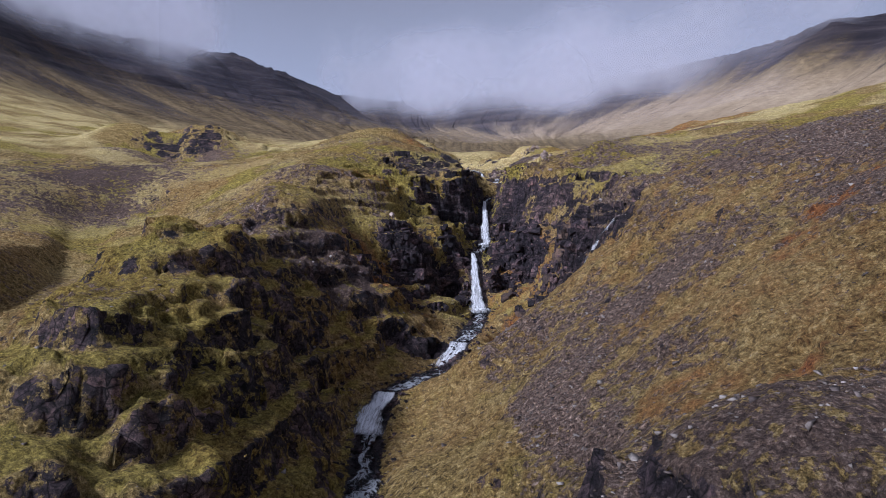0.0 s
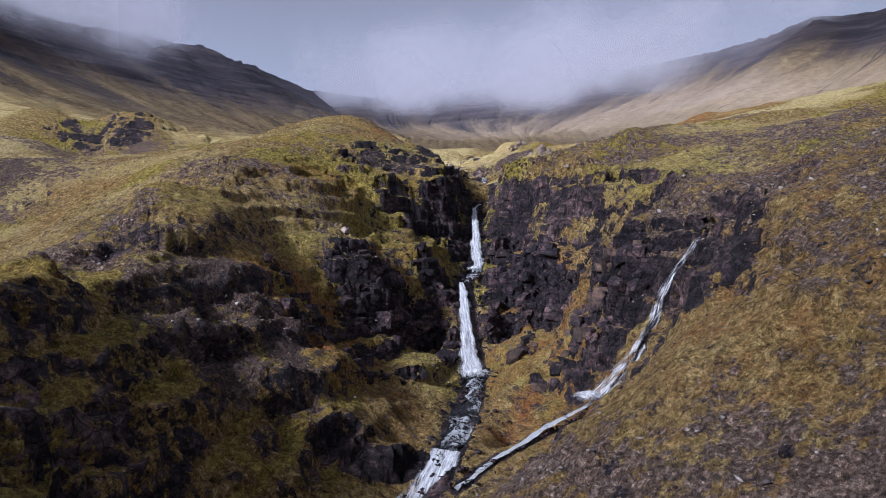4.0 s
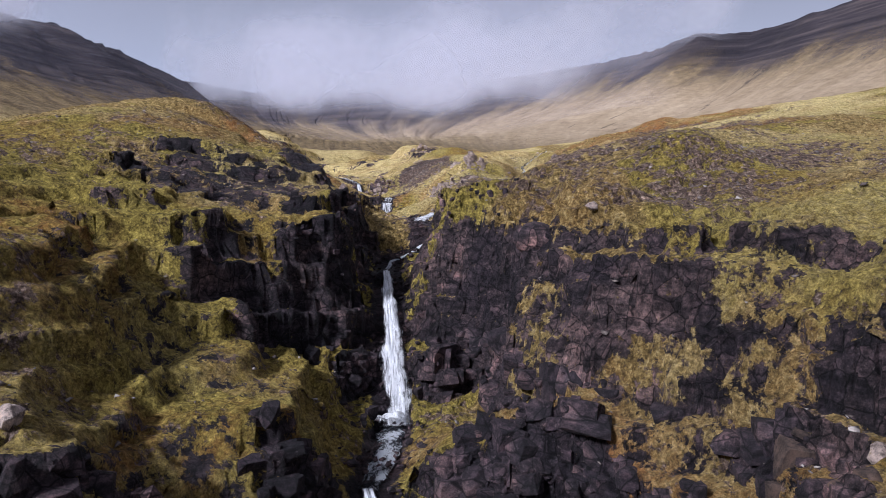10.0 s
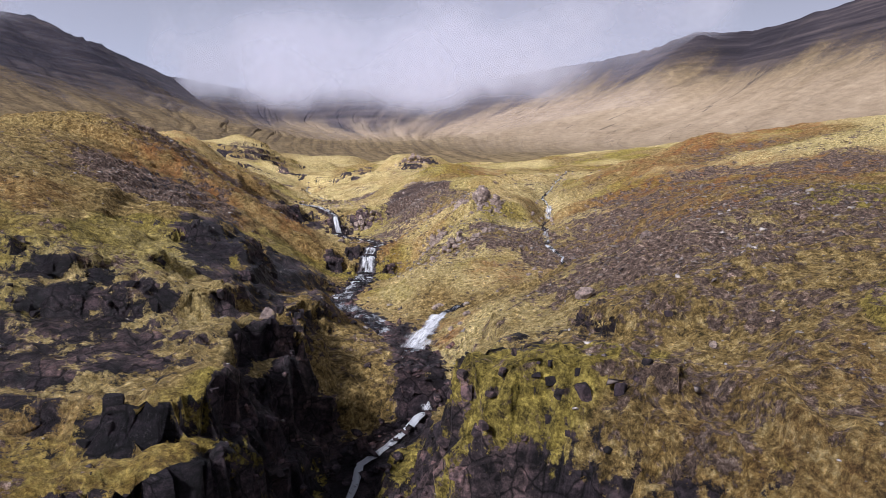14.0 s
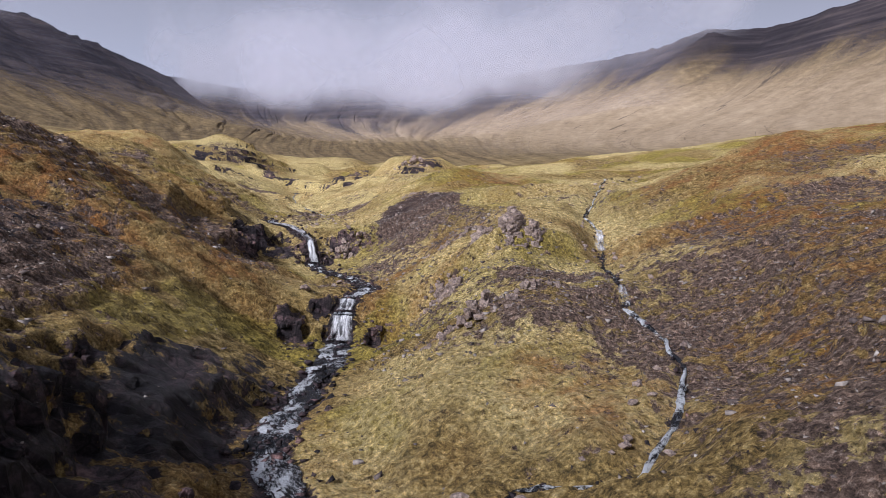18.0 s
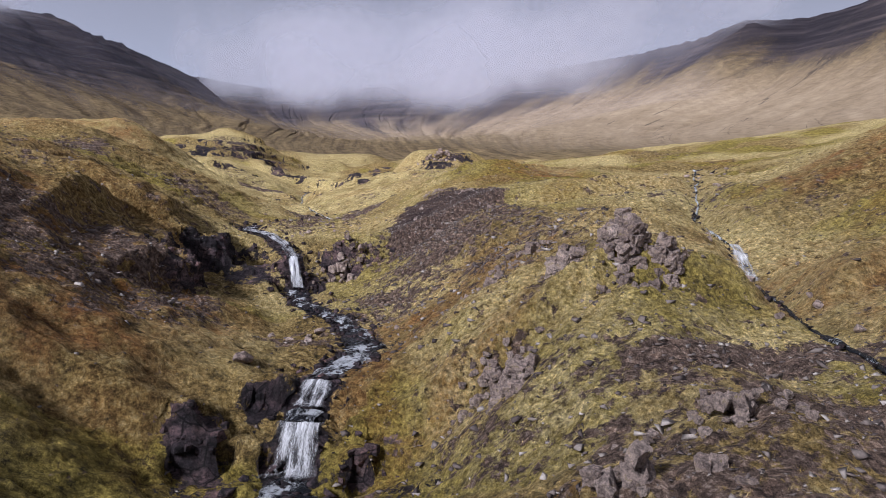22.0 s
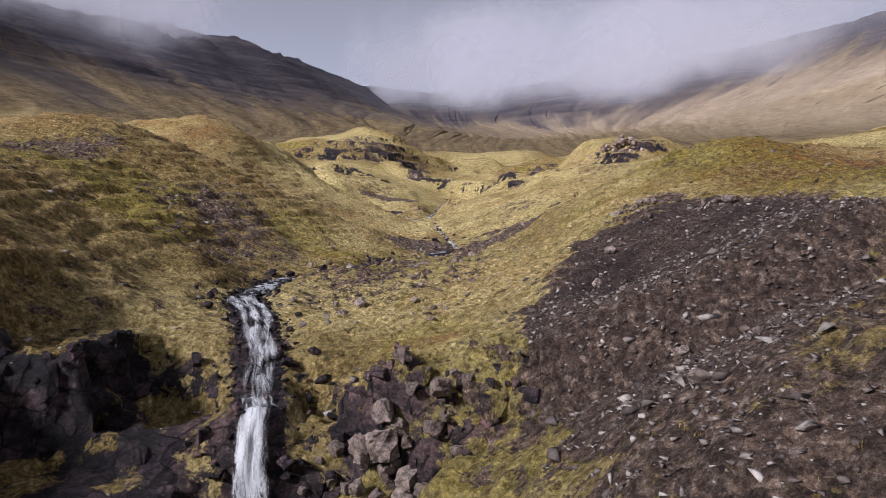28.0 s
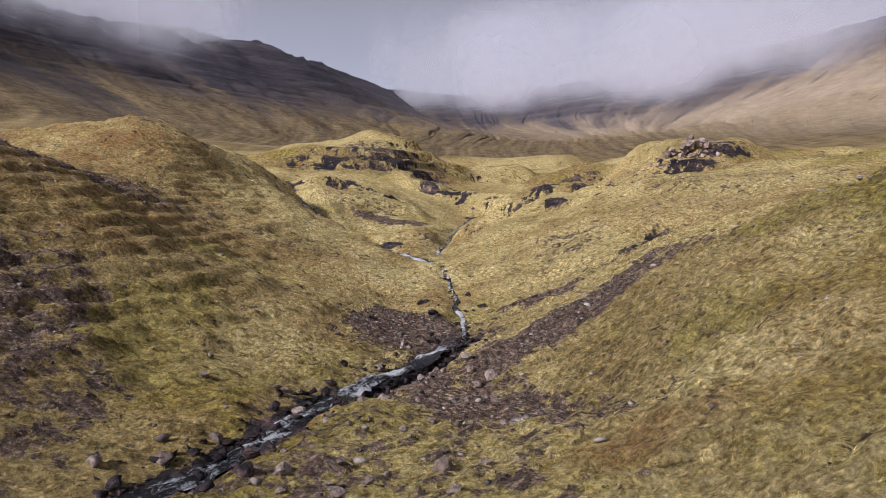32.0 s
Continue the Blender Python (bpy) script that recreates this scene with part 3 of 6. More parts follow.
def grain(x, y, z=None, seed=0):
    """Smooth value noise, -1 to 1."""
    x, y = np.asarray(x, float), np.asarray(y, float)
    fx, fy = np.floor(x), np.floor(y)
    ix, iy = fx.astype(np.int64), fy.astype(np.int64)
    u, v = x - fx, y - fy
    u, v = u * u * u * (u * (u * 6 - 15) + 10), v * v * v * (v * (v * 6 - 15) + 10)
    def layer(iz):
        a, b = lattice(ix, iy, iz, seed), lattice(ix + 1, iy, iz, seed)
        c, d = lattice(ix, iy + 1, iz, seed), lattice(ix + 1, iy + 1, iz, seed)
        return (a + (b - a) * u) * (1 - v) + (c + (d - c) * u) * v
    if z is None:
        return 2 * layer(0) - 1
    fz = np.floor(z)
    iz = fz.astype(np.int64)
    w = z - fz
    w = w * w * (3 - 2 * w)
    return 2 * (layer(iz) * (1 - w) + layer(iz + 1) * w) - 1


def rough(x, y, octaves, gain=0.5, seed=0):
    total, amp = np.zeros(np.shape(x)), 1.0
    for k in range(octaves):
        total += amp * grain(x * 2 ** k + 17.3 * k, y * 2 ** k - 9.1 * k, None, seed + k)
        amp *= gain
    return total


def blocks(x, y, z, seed):
    """Jointed blocks: a random number for each block, and the nearness of its joints."""
    fx, fy, fz = (np.floor(v).astype(np.int64) for v in (x, y, z))
    first, second, value = np.full(x.shape, 9.0), np.full(x.shape, 9.0), np.zeros(x.shape)
    for i in (-1, 0, 1):
        for j in (-1, 0, 1):
            for k in (-1, 0, 1):
                cx, cy, cz = fx + i, fy + j, fz + k
                d = np.hypot(np.hypot(cx + 0.15 + 0.7 * lattice(cx, cy, cz, seed) - x, cy + 0.15 + 0.7 * lattice(cx, cy, cz, seed + 1) - y),
                             cz + 0.15 + 0.7 * lattice(cx, cy, cz, seed + 2) - z)
                closer = d < first
                second = np.where(closer, first, np.minimum(second, d))
                value = np.where(closer, lattice(cx, cy, cz, seed + 3), value)
                first = np.where(closer, d, first)
    return value, 1 - smooth(0.0, 0.16, second - first)


def patches(table, x, y):
    """Share of a kind of ground, from rows of x, y, half widths, turn and strength."""
    total = np.zeros(x.shape)
    for cx, cy, rx, ry, turn, strength in table:
        c, s = math.cos(radians(turn)), math.sin(radians(turn))
        u, v = ((x - cx) * c + (y - cy) * s) / rx, ((y - cy) * c - (x - cx) * s) / ry
        total = np.maximum(total, strength * (1 - smooth(0.55, 1.25, np.hypot(u, v))))
    return total


CRAGS = [(0, 158, 5, 9, 0, 1), (-5, 141, 9, 9, 0, 1), (-3, 127, 15, 9, 8, 0.75), (12, 132, 8, 8, 0, 1), (20, 117, 10, 9, -30, 1), (-1, 112, 13, 6, 8, 1), (13, 113, 9, 6, 0, 1), (20, 98, 5, 11, 15, 1),
         (3, 147, 7, 14, 0, 1), (3, 162, 5, 10, 0, 1), (15, 142, 6, 7, 0, 0.9), (-20, 52, 13, 20, 10, 0.85), (-24, 85, 10, 10, 0, 0.8),
         (-12, 82, 7, 16, 0, 0.6), (6, 220, 4, 8, 10, 1), (8.5, 230, 3.5, 4, 0, 1), (19.5, 229, 3.5, 2.5, 0, 0.9)]
MORE_CRAGS = [(11.8, 191.5, 2.4, 4, 0, 1), (18, 190.5, 2.6, 4.5, 0, 1), (27, 87, 6, 9, -20, 0.65), (28.6, 195.4, 3.2, 2.2, 0, 0.6), (25.5, 200, 3, 3, 0, 0.4), (7, 208, 4, 8, 0, 0.3), (21, 179, 5, 5, 0, 0.4), (8.5, 228, 6, 4, 0, 1), (18, 229, 4.5, 3, 0, 0.9), (-30, 72, 6, 14, 8, 0.9), (20, 111, 8, 6, 0, 0.8), (15.5, 196, 4, 4, 0, 0.9),
              (19, 73, 4, 6, 0, 0.5), (-78, 226, 28, 9, 5, 1), (-6, 96, 8, 9, 0, 0.8)]
SCREES = [(11, 46, 7, 22, -8, 0.85), (12, 26, 8, 10, 0, 1.1), (22, 60, 6, 14, 0, 0.75), (7, 66, 4, 10, 0, 0.9), (27.6, 231.5, 5.2, 13.0, -8, 1.1), (28, 221, 5, 5, 0, 0.7),
          (40, 170, 14, 18, -25, 0.75), (28, 152, 8, 8, 0, 0.85), (26, 133, 9, 11, 0, 0.4), (33, 150, 12, 12, 0, 0.75), (48, 187, 10, 9, 0, 0.6), (24, 138, 8, 8, 0, 0.4), (-3, 186, 4, 18, 0, 0.8), (-1, 206, 4, 8, 0, 0.7),
          (13.5, 277, 2.6, 5, 30, 1.3), (3.5, 258, 3, 6, 20, 0.85)]
MORE_SCREES = [(28, 94, 9, 18, 0, 0.75), (34, 72, 9, 20, -10, 0.8), (27.5, 224, 8, 14, 0, 0.6), (58, 180, 15, 18, 0, 0.8), (80, 205, 18, 14, 0, 0.5), (-20, 290, 6, 8, 0, 0.8), (-22, 316, 5, 6, 0, 0.7), (5, 208, 6, 14, 0, 0.75), (24, 192, 9, 13, 0, 0.3), (25.5, 206, 7, 12, 0, 0.4), (-15, 86, 8, 9, 0, 1.0), (9, 50, 4.5, 9, 0, 1.15), (18, 57.5, 7, 2.6, -10, 1.15), (9, 42, 3.5, 5, 0, 1.1), (30.5, 186.8, 6, 1.3, 5, 1.2), (-16, 116, 9, 10, 0, 0.3), (-24, 130, 12, 18, 0, 0.25), (26, 180, 9, 5, 10, 0.6), (16, 250, 6, 9, 0, 0.3), (2, 254, 5, 7, 0, 0.85), (34, 138, 14, 16, 0, 0.5), (27, 127, 8, 8, 0, 0.4), (-7, 180, 6, 10, 0, 1.0), (-10, 202, 7, 10, 0, 0.8), (-2, 262, 6, 8, 0, 0.7), (30.5, 249.5, 2, 4, 0, 0.9), (20, 215, 4, 6, 0, 0.6), (24, 100, 8, 12, 0, 0.5), (-17, 262, 5, 12, 0, 0.8), (-18, 290, 5, 9, 0, 0.7), (29, 208, 6, 9, -15, 0.8), (32, 145, 10, 9, 0, 0.75), (-80, 140, 26, 36, 0, 0.65), (-75, 205, 26, 22, 0, 0.8), (42, 60, 16, 40, -10, 0.9), (44, 110, 12, 20, 0, 0.55), (18.5, 262, 3, 8, 35, 0.75),
               (24, 273, 2, 8, -50, 0.8), (15, 207, 4, 4, 0, 0.8), (-30, 88, 9, 14, 0, 0.5), (24, 274, 1.5, 9, -40, 1), (22, 269, 6, 1.7, 35, 1.1), (21.5, 280.5, 3, 1.6, 10, 1.2), (13.3, 275.5, 3.6, 4, 0, 1.2), (1, 335, 6, 2.5, 10, 1.2), (-12, 384, 8, 9, 0, 0.9), (-75, 195, 25, 16, 0, 0.8)]
# rusty grass; wide patches on the right slope also paint in cloud shade
RUSTS_AND_SHADE = [(42, 196, 9, 12, 0, 0.3), (24, 62, 15, 38, 0, 0.3), (13.6, 37, 3.2, 4.6, 0, 0.5), (14, 77, 15, 2, -70, 0.35), (56, 182, 18, 24, 0, 0.6), (40, 166, 10, 12, 0, 0.4), (20, 128, 8, 6, 0, 0.12), (13, 104, 9, 12, 0, 0.55), (13, 90, 9, 8, 0, 0.6), (-9, 96, 9, 10, 0, 0.55), (-5, 189, 8, 15, 0, 0.55), (-6, 206, 7, 12, 0, 0.45), (-14, 122, 8, 8, 0, 0.35), (14, 112, 4.5, 7, 0, 0.6), (15, 97, 5, 7, 0, 0.6), (-2, 114, 8, 4, 10, 0.4), (84, 222, 26, 14, 15, 0.6), (60, 205, 8, 5, 0, 0.5), (47, 262, 8, 12, 0, 0.4), (-30, 300, 14, 30, 0, 0.45), (5, 206, 7, 15, 0, 0.5), (22, 198, 7, 9, 0, 0.3), (25, 207, 7, 9, 0, 0.4), (36, 50, 10, 26, -8, 0.4), (34, 92, 6, 8, 0, 0.6), (24.5, 168, 4, 6, 0, 0.45), (30, 160, 4, 3, 0, 0.5), (17.1, 32.9, 2.8, 0.9, 25, 1.3), (29, 50.2, 6, 1.7, 22, 1.1), (24.6, 47.4, 2.4, 1.6, 30, 0.9), (38.6, 159, 4, 2, 10, 0.8), (41, 165, 4, 3, 0, 0.7), (15, 152.5, 1.6, 1.6, 0, 0.7), (16.4, 155.6, 2, 1.2, 0, 0.6),
         (20.5, 181, 2, 1.5, 0, 0.4), (19.6, 207, 1.2, 1.2, 0, 0.5), (18.4, 233.6, 1.6, 1.2, 0, 0.5), (22.8, 253.8, 2, 2, 0, 0.4), (31, 90, 3, 5, -30, 0.7), (60, 215, 12, 6, 0, 0.5)]
TURFS = [(14, 77, 17, 2.4, -70, 0.9), (17.5, 49.6, 9, 1.7, 8, 0.95), (13.6, 37, 3.4, 5, 0, 0.85), (27, 62, 8, 2, -20, 0.8), (24, 40, 6, 2.2, 15, 0.8), (15, 121.5, 1.8, 3.6, 0, 0.6), (20.5, 110.5, 4.5, 1.2, -35, 0.9), (12, 118.4, 3, 1.8, 0, 0.45), (-1, 120.5, 5, 4, 0, 0.9), (-7, 117, 5, 4, 0, 0.8), (2.5, 125, 3, 3, 0, 0.8), (-6, 114, 7, 4, 10, 0.8), (15.4, 116.6, 4.2, 1.2, -58, 0.65), (18.2, 111.4, 3.6, 1.4, -62, 0.95), (19.5, 107.5, 2.2, 1.2, -70, 0.8), (24.6, 110.5, 5, 1.7, -55, 1), (19, 114.6, 3, 0.9, -50, 0.7), (11.3, 118.6, 2.5, 1.2, -20, 0.5),
         (-0.6, 123.4, 5.5, 1.6, 8, 1), (-8, 120, 4, 2, -10, 0.7), (13.6, 110.5, 1.6, 2, 0, 0.25), (14, 97, 3, 5, 0, 0.55), (-11, 101, 4, 3, 0, 0.6), (-18, 146, 8, 8, 0, 0.8), (-9, 134, 3, 1.5, 0, 0.8), (-3, 131, 3.5, 1, 0, 0.7), (-8, 128.5, 4, 1, 10, 0.7), (9, 150, 2, 5, 0, 0.6)]
# dry grass; on the moor and knoll its paleness also paints in sunshine
STRAWS_AND_SUN = [(24, 247, 7, 20, -10, 1), (16, 285, 18, 25, 0, 1), (24, 192, 4.5, 12, 0, 0.7), (27, 290, 12, 25, 0, 1), (17, 150, 5, 8, 0, 0.9), (24, 170, 6, 8, 0, 0.8), (8, 330, 60, 56, 0, 0.9), (38, 205, 12, 14, 0, 0.9), (24.5, 255, 4, 10, -12, 1), (29, 258, 5, 14, -10, 0.9), (18, 175, 5, 7, 20, 0.8), (22, 217, 4, 9, 15, 0.9), (36, 187, 7, 8, 0, 1), (14, 86, 6, 5, 0, 0.8), (12, 60, 3, 12, -12, 0.7),
          (2, 270, 9, 22, 0, 0.7), (19, 256, 6, 16, 0, 0.7), (28, 252, 7, 16, -10, 1), (10, 203, 4, 7, 0, 0.5), (14, 100, 4, 5, 0, 0.7)]


# dark dwarf heath and withered moss, also painting shade on the left slopes
HEATHS_AND_SHADE = [(-20, 58, 16, 34, 6, 0.45), (-13, 80, 8, 18, 0, 0.45), (-12, 96, 9, 12, 0, 0.75), (-6, 104, 7, 5, 0, 0.5), (16, 92, 6, 8, 0, 0.35), (18, 84, 6, 6, 0, 0.4),
          (-14, 122, 9, 8, 0, 0.3), (-5, 178, 9, 18, 0, 0.85), (-3, 200, 10, 14, 0, 0.8), (3, 168, 6, 9, 0, 0.8), (5.5, 186, 5.5, 14, 0, 0.85), (-4, 214, 8, 7, 0, 0.3),
          (0, 240, 6, 8, 0, 0.5), (1.5, 255, 5, 9, 0, 0.4), (36, 168, 8, 10, 0, 0.4), (24, 104, 8, 10, 0, 0.4)]
# steep ground that stays green
MOSSY = [(-22, 46, 16, 20, 8, 0.85), (-22, 72, 14, 18, 0, 0.75), (-12, 68, 8, 16, 0, 0.7), (-12, 92, 11, 11, 0, 0.6), (-14, 122, 10, 12, 0, 0.6), (-4, 118, 5, 4, 0, 0.4)]
# dark rock and soil
SLABS = [(11.6, 190.5, 1.8, 3, 0, 0.6), (17.8, 189.5, 2, 3.5, 0, 0.55), (-2, 113, 6, 4, 0, 0.5), (-6, 186, 4, 8, 0, 0.45), (4, 157, 5.5, 9, 0, 0.8), (6.5, 171, 3.5, 9, -8, 0.95), (1, 165, 4, 6, 0, 0.4), (-4, 141, 8, 7, 0, 0.75), (9.5, 227.5, 3, 4, 0, 0.8), (5, 229, 3, 4, 0, 0.3),
         (21, 114, 7, 5, 0, 0.5), (-4, 121, 7, 5, 0, 0.4), (9, 178, 2, 6, 0, 0.6), (16, 140, 5, 4, 0, 0.6)]


def broad(x, y):
    """The ground without its fine relief."""
    z = valley(x, y)
    for cx, cy, r, h in FOOT_RELIEF + LOWER_RELIEF + FALLS_RELIEF + SHELF_RELIEF + UPPER_RELIEF + MOOR_RELIEF:
        z = z + h * np.exp(-((x - cx) ** 2 + (y - cy) ** 2) / r ** 2)
    return z


COURSES = ((MAIN, 1.3), (MAIN_UPPER[:20], 0.9), (MAIN_UPPER[19:], 0.12), (RIGHT, 0.15), (SIDE[:8], 0.45), (TRIBUTARY, 0.5))


def spaced(stops):
    """Lines of a grid: from place to place with the spacing given at each."""
    made = [stops[0][0]]
    while made[-1] < stops[-1][0]:
        made.append(made[-1] + float(np.interp(made[-1], [s[0] for s in stops], [s[1] for s in stops])))
    return np.array(made)
GX = spaced([(-1500, 60), (-700, 12), (-300, 7), (-75, 1.2), (-28, 0.4), (-18, 0.3), (31, 0.3), (46, 0.5), (110, 1.3), (320, 7), (720, 12), (1600, 60)])
GY = spaced([(-250, 12), (0, 2), (25, 0.5), (60, 0.4), (96, 0.32), (102, 0.22), (148, 0.22), (156, 0.34), (284, 0.34), (300, 0.5), (360, 0.8), (420, 1.2), (500, 3), (900, 6), (1750, 8), (2600, 60)])
X, Y = np.meshgrid(GX, GY)
Z = broad(X, Y)
near = 1 - smooth(330, 460, Y)
inner = near * (1 - smooth(75, 125, np.abs(X - 5)))
far = 1 - np.minimum(near, 1 - smooth(90, 260, np.abs(X)))
slope0 = np.hypot(np.gradient(Z, GX, axis=1), np.gradient(Z, GY, axis=0))

# hummocks, and hillocks with ledges on the moor
away, _ = along(MAIN_UPPER, X, Y)
moor = (0.15 + 0.85 * smooth(4, 22, away)) * smooth(282, 320, Y) * (1 - smooth(480, 700, Y)) * (1 - smooth(70, 160, np.abs(X - 10)))
hill = np.abs(rough((X + 0.3 * Y) / 34, Y / 26, 3, 0.5, 61))
Z = Z + near * 0.45 * rough(X / 8, Y / 8, 3, 0.5, 3) + moor * (1.6 * hill - 0.5)
rim_d, _ = along(RIM, X, Y)
# the way along the plateau's edge, for gullies that run straight down from it
weigh, run, length = np.zeros(X.shape), np.zeros(X.shape), 0.0
for a, b in zip(RIM, RIM[1:]):
    ux, uy = b[0] - a[0], b[1] - a[1]
    whole = math.hypot(ux, uy)
    k = np.clip(((X - a[0]) * ux + (Y - a[1]) * uy) / whole ** 2, 0, 1)
    w = whole / (np.hypot(X - a[0] - k * ux, Y - a[1] - k * uy) + 25) ** 4
    weigh, run, length = weigh + w, run + w * (length + k * whole), length + whole
run = run / weigh
gully = 1 - np.abs(rough(run / 55, rim_d / 420, 3, 0.6, 21))
gullied = (1 - 0.75 * smooth(150, 330, X)) * far
Z = Z + gullied * (2.0 * rough(X / 95, Y / 95, 4, 0.5, 22) - 3.5 * smooth(0.75, 1.0, gully) * smooth(20, 120, rim_d) * (1 - smooth(300, 520, rim_d)))
high = gullied * (1 - smooth(90, 210, rim_d + 40 * rough(X / 120, Y / 120, 2, 0.5, 25)))
tier = Z / 17 + 0.3 * grain(X / 130, Y / 130, None, 26)
high = high * (1 - smooth(1250, 1450, Y))
Z = Z + high * 0.8 * (np.floor(tier) + smooth(0.55, 0.95, tier - np.floor(tier)) - tier + 0.2) * 17
Z = Z + high * (1 - smooth(20, 110, rim_d)) * (5.5 * rough(X / 42, Y / 42, 4, 0.65, 27) + 1.5)

# a side gully behind the rib
d, bed = along([(-72, 142, 40.5), (-60, 114, 35.2), (-48, 88, 31.5), (-42, 66, 29.8), (-40, 48, 27), (-38, 20, 22)], X, Y)
Z = Z - np.maximum(Z - bed - 0.9 * np.maximum(d - 2.5, 0), 0) * smooth(20, 45, Y) * (1 - smooth(95, 140, Y)) * (1 - smooth(14, 30, d))
# hillocks of the moor: x, y, half widths, turn, height
for cx, cy, rx, ry, turn, rise in [(-18, 392, 24, 15, 20, 4.5), (-6, 346, 13, 8, 10, 1.6), (16, 367, 8, 5, -10, 3.0), (18, 458, 28, 11, 0, 5.0), (14, 412, 10, 6, 10, 3.5), (47, 352, 12, 13, -15, 3.2),
                                   (34, 322, 7, 5, 20, 1.2), (2, 425, 9, 6, 0, 2.5), (75, 384, 16, 9, -10, 3.0), (36, 400, 14, 9, 0, 2.5), (30, 296, 8, 5, 40, 1.0),
                                   (-14, 352, 15, 5, 15, 1.8), (2, 372, 10, 4, -15, 2.2), (24, 352, 9, 4, -20, 2.0), (21, 338, 7, 3.5, -10, 1.6), (27, 327, 8, 3, 15, 1.4), (10, 322, 6, 3, 0, 1.2), (-4, 402, 18, 6, 10, 2.6)]:
    Z = Z + rise * patches([(cx, cy, rx, ry, turn, 1)], X, Y)
# their rocky faces
FACES = [(-10, 349, 12, 3, 15, 0.9), (4, 369, 8, 2.6, -15, 0.9), (26, 349, 8, 2.4, -20, 1), (22, 335.5, 6, 2, -10, 1), (28, 325, 7, 1.8, 15, 0.9), (11, 320, 5, 1.8, 0, 0.9), (2, 398, 14, 3.5, 10, 1), (-13, 380, 16, 3, 22, 1),
         (-4, 384, 11, 15, 15, 0.9), (-22, 378, 12, 5, 25, 0.8), (15, 361, 8, 3.5, -10, 1), (18, 447, 24, 4, 0, 1), (14, 406, 10, 4, 10, 1), (44, 340, 6, 3.5, -25, 1), (51, 344, 5, 5, 0, 1), (31.5, 319, 4, 1.3, 15, 0.9),
         (28.5, 287, 8, 1.1, 58, 0.85), (8, 315, 5, 3, 0, 1), (2, 421, 8, 3, 0, 0.9), (72, 376, 14, 3, -10, 0.9), (36, 392, 10, 2.5, 0, 0.7), (-14, 333, 3, 2, 0, 0.6), (-24, 350, 3, 8, 30, 0.7)]
bluff = patches(FACES, X, Y) * np.clip(0.35 + 0.9 * smooth(-0.5, 0.3, rough(X / 5, Y / 3, 3, 0.6, 18)), 0, 1)
t = Z / 2.8 + 0.35 * rough(X / 14, Y / 14, 2, 0.5, 19)
Z = Z + bluff * 0.8 * (np.floor(t) + smooth(0.4, 0.8, t - np.floor(t)) - t) * 2.8

# the two great steps of the falls
cliffs = patches([(4, 122, 26, 24, 0, 1)], X, Y)
t = (Z - 38) / 9.5 + 0.10 * rough(X / 11, Y / 11, 2, 0.5, 9)
Z = Z + cliffs * 0.7 * (np.floor(t) + smooth(0.2, 0.8, t - np.floor(t)) - t) * 9.5

# the terraced rib beside the lower falls
rib = patches([(-22, 56, 18, 34, 8, 1), (-13, 84, 10, 18, 0, 0.9), (-20, 100, 9, 12, 0, 0.7)], X, Y)
t = Z / 3.3 + 0.30 * rough(X / 17, Y / 17, 2, 0.5, 12) + 0.07 * rough(X / 3, Y / 3, 2, 0.5, 13)
lip = t - np.floor(t)
Z = Z + rib * 0.6 * (np.floor(t) + smooth(0.55, 0.9, lip) - t + 0.25) * 3.3

# the rock bar of the upper fall
bar = patches([(9, 228, 9.5, 7, 0, 1), (4, 220, 8, 12, 0, 1)], X, Y)
t = (Z - 51.9) / 3.4 + 0.08 * rough(X / 5, Y / 5, 2, 0.5, 29)
Z = Z + bar * 0.8 * (np.floor(t) + smooth(0.35, 0.65, t - np.floor(t)) - t) * 3.4

for cx, cy, r, h in GORGE_SWELLS + CLIFF_SWELLS + SHELF_SWELLS + HEAD_SWELLS:
    Z = Z + h * np.exp(-((X - cx) ** 2 + (Y - cy) ** 2) / r ** 2)

# the beds of the streams
wet, damp = np.zeros(X.shape), np.zeros(X.shape)
for line, half in COURSES:
    d, bed = along(line, X, Y)
    k = (1 - smooth(half, half + 3.2, d)) * smooth(0, 30, np.hypot(X - line[-1][0], Y - line[-1][1])) if line is not MAIN else 1 - smooth(half, half + 3.2, d)
    k = k * (1 - 0.6 * patches([(12, 229, 12, 4, 0, 1), (14, 197, 8, 5, 0, 0.8)], X, Y) * smooth(half, half + 0.6, d))
    Z = Z * (1 - k) + (bed - 0.16 + 0.4 * np.maximum(d - half * 0.7, 0)) * k
    wet, damp = np.maximum(wet, (1 - smooth(half * 0.7, half + 0.5, d)) * (1.0 if half > 0.3 else 0.4)), np.maximum(damp, (1 - smooth(half, half + 3.5, d)) * min(1.0, half + 0.1))

# ledges
crag = np.maximum(patches(CRAGS, X, Y), patches(MORE_CRAGS, X, Y))
slope = np.hypot(np.gradient(Z, GX, axis=1), np.gradient(Z, GY, axis=0))
loose = (1 - 0.7 * smooth(165, 185, Y)) * smooth(0.15, 0.75, rough(X / 6.5, Y / 6.5, 4, 0.6, 41)) * smooth(0.28, 0.6, slope0)
crag = np.maximum(crag * (0.45 + 0.55 * smooth(-0.6, 0.2, rough(X / 5, Y / 5, 3, 0.6, 44))), inner * smooth(0.75, 1.1, slope0) * (1 - smooth(165, 185, Y)))
crag = np.clip(crag + 0.5 * loose * inner, 0, 1) * (1 - 0.55 * wet) * (1 - 0.9 * np.maximum(patches(STRAWS_AND_SUN, X, Y), patches(TURFS, X, Y)))
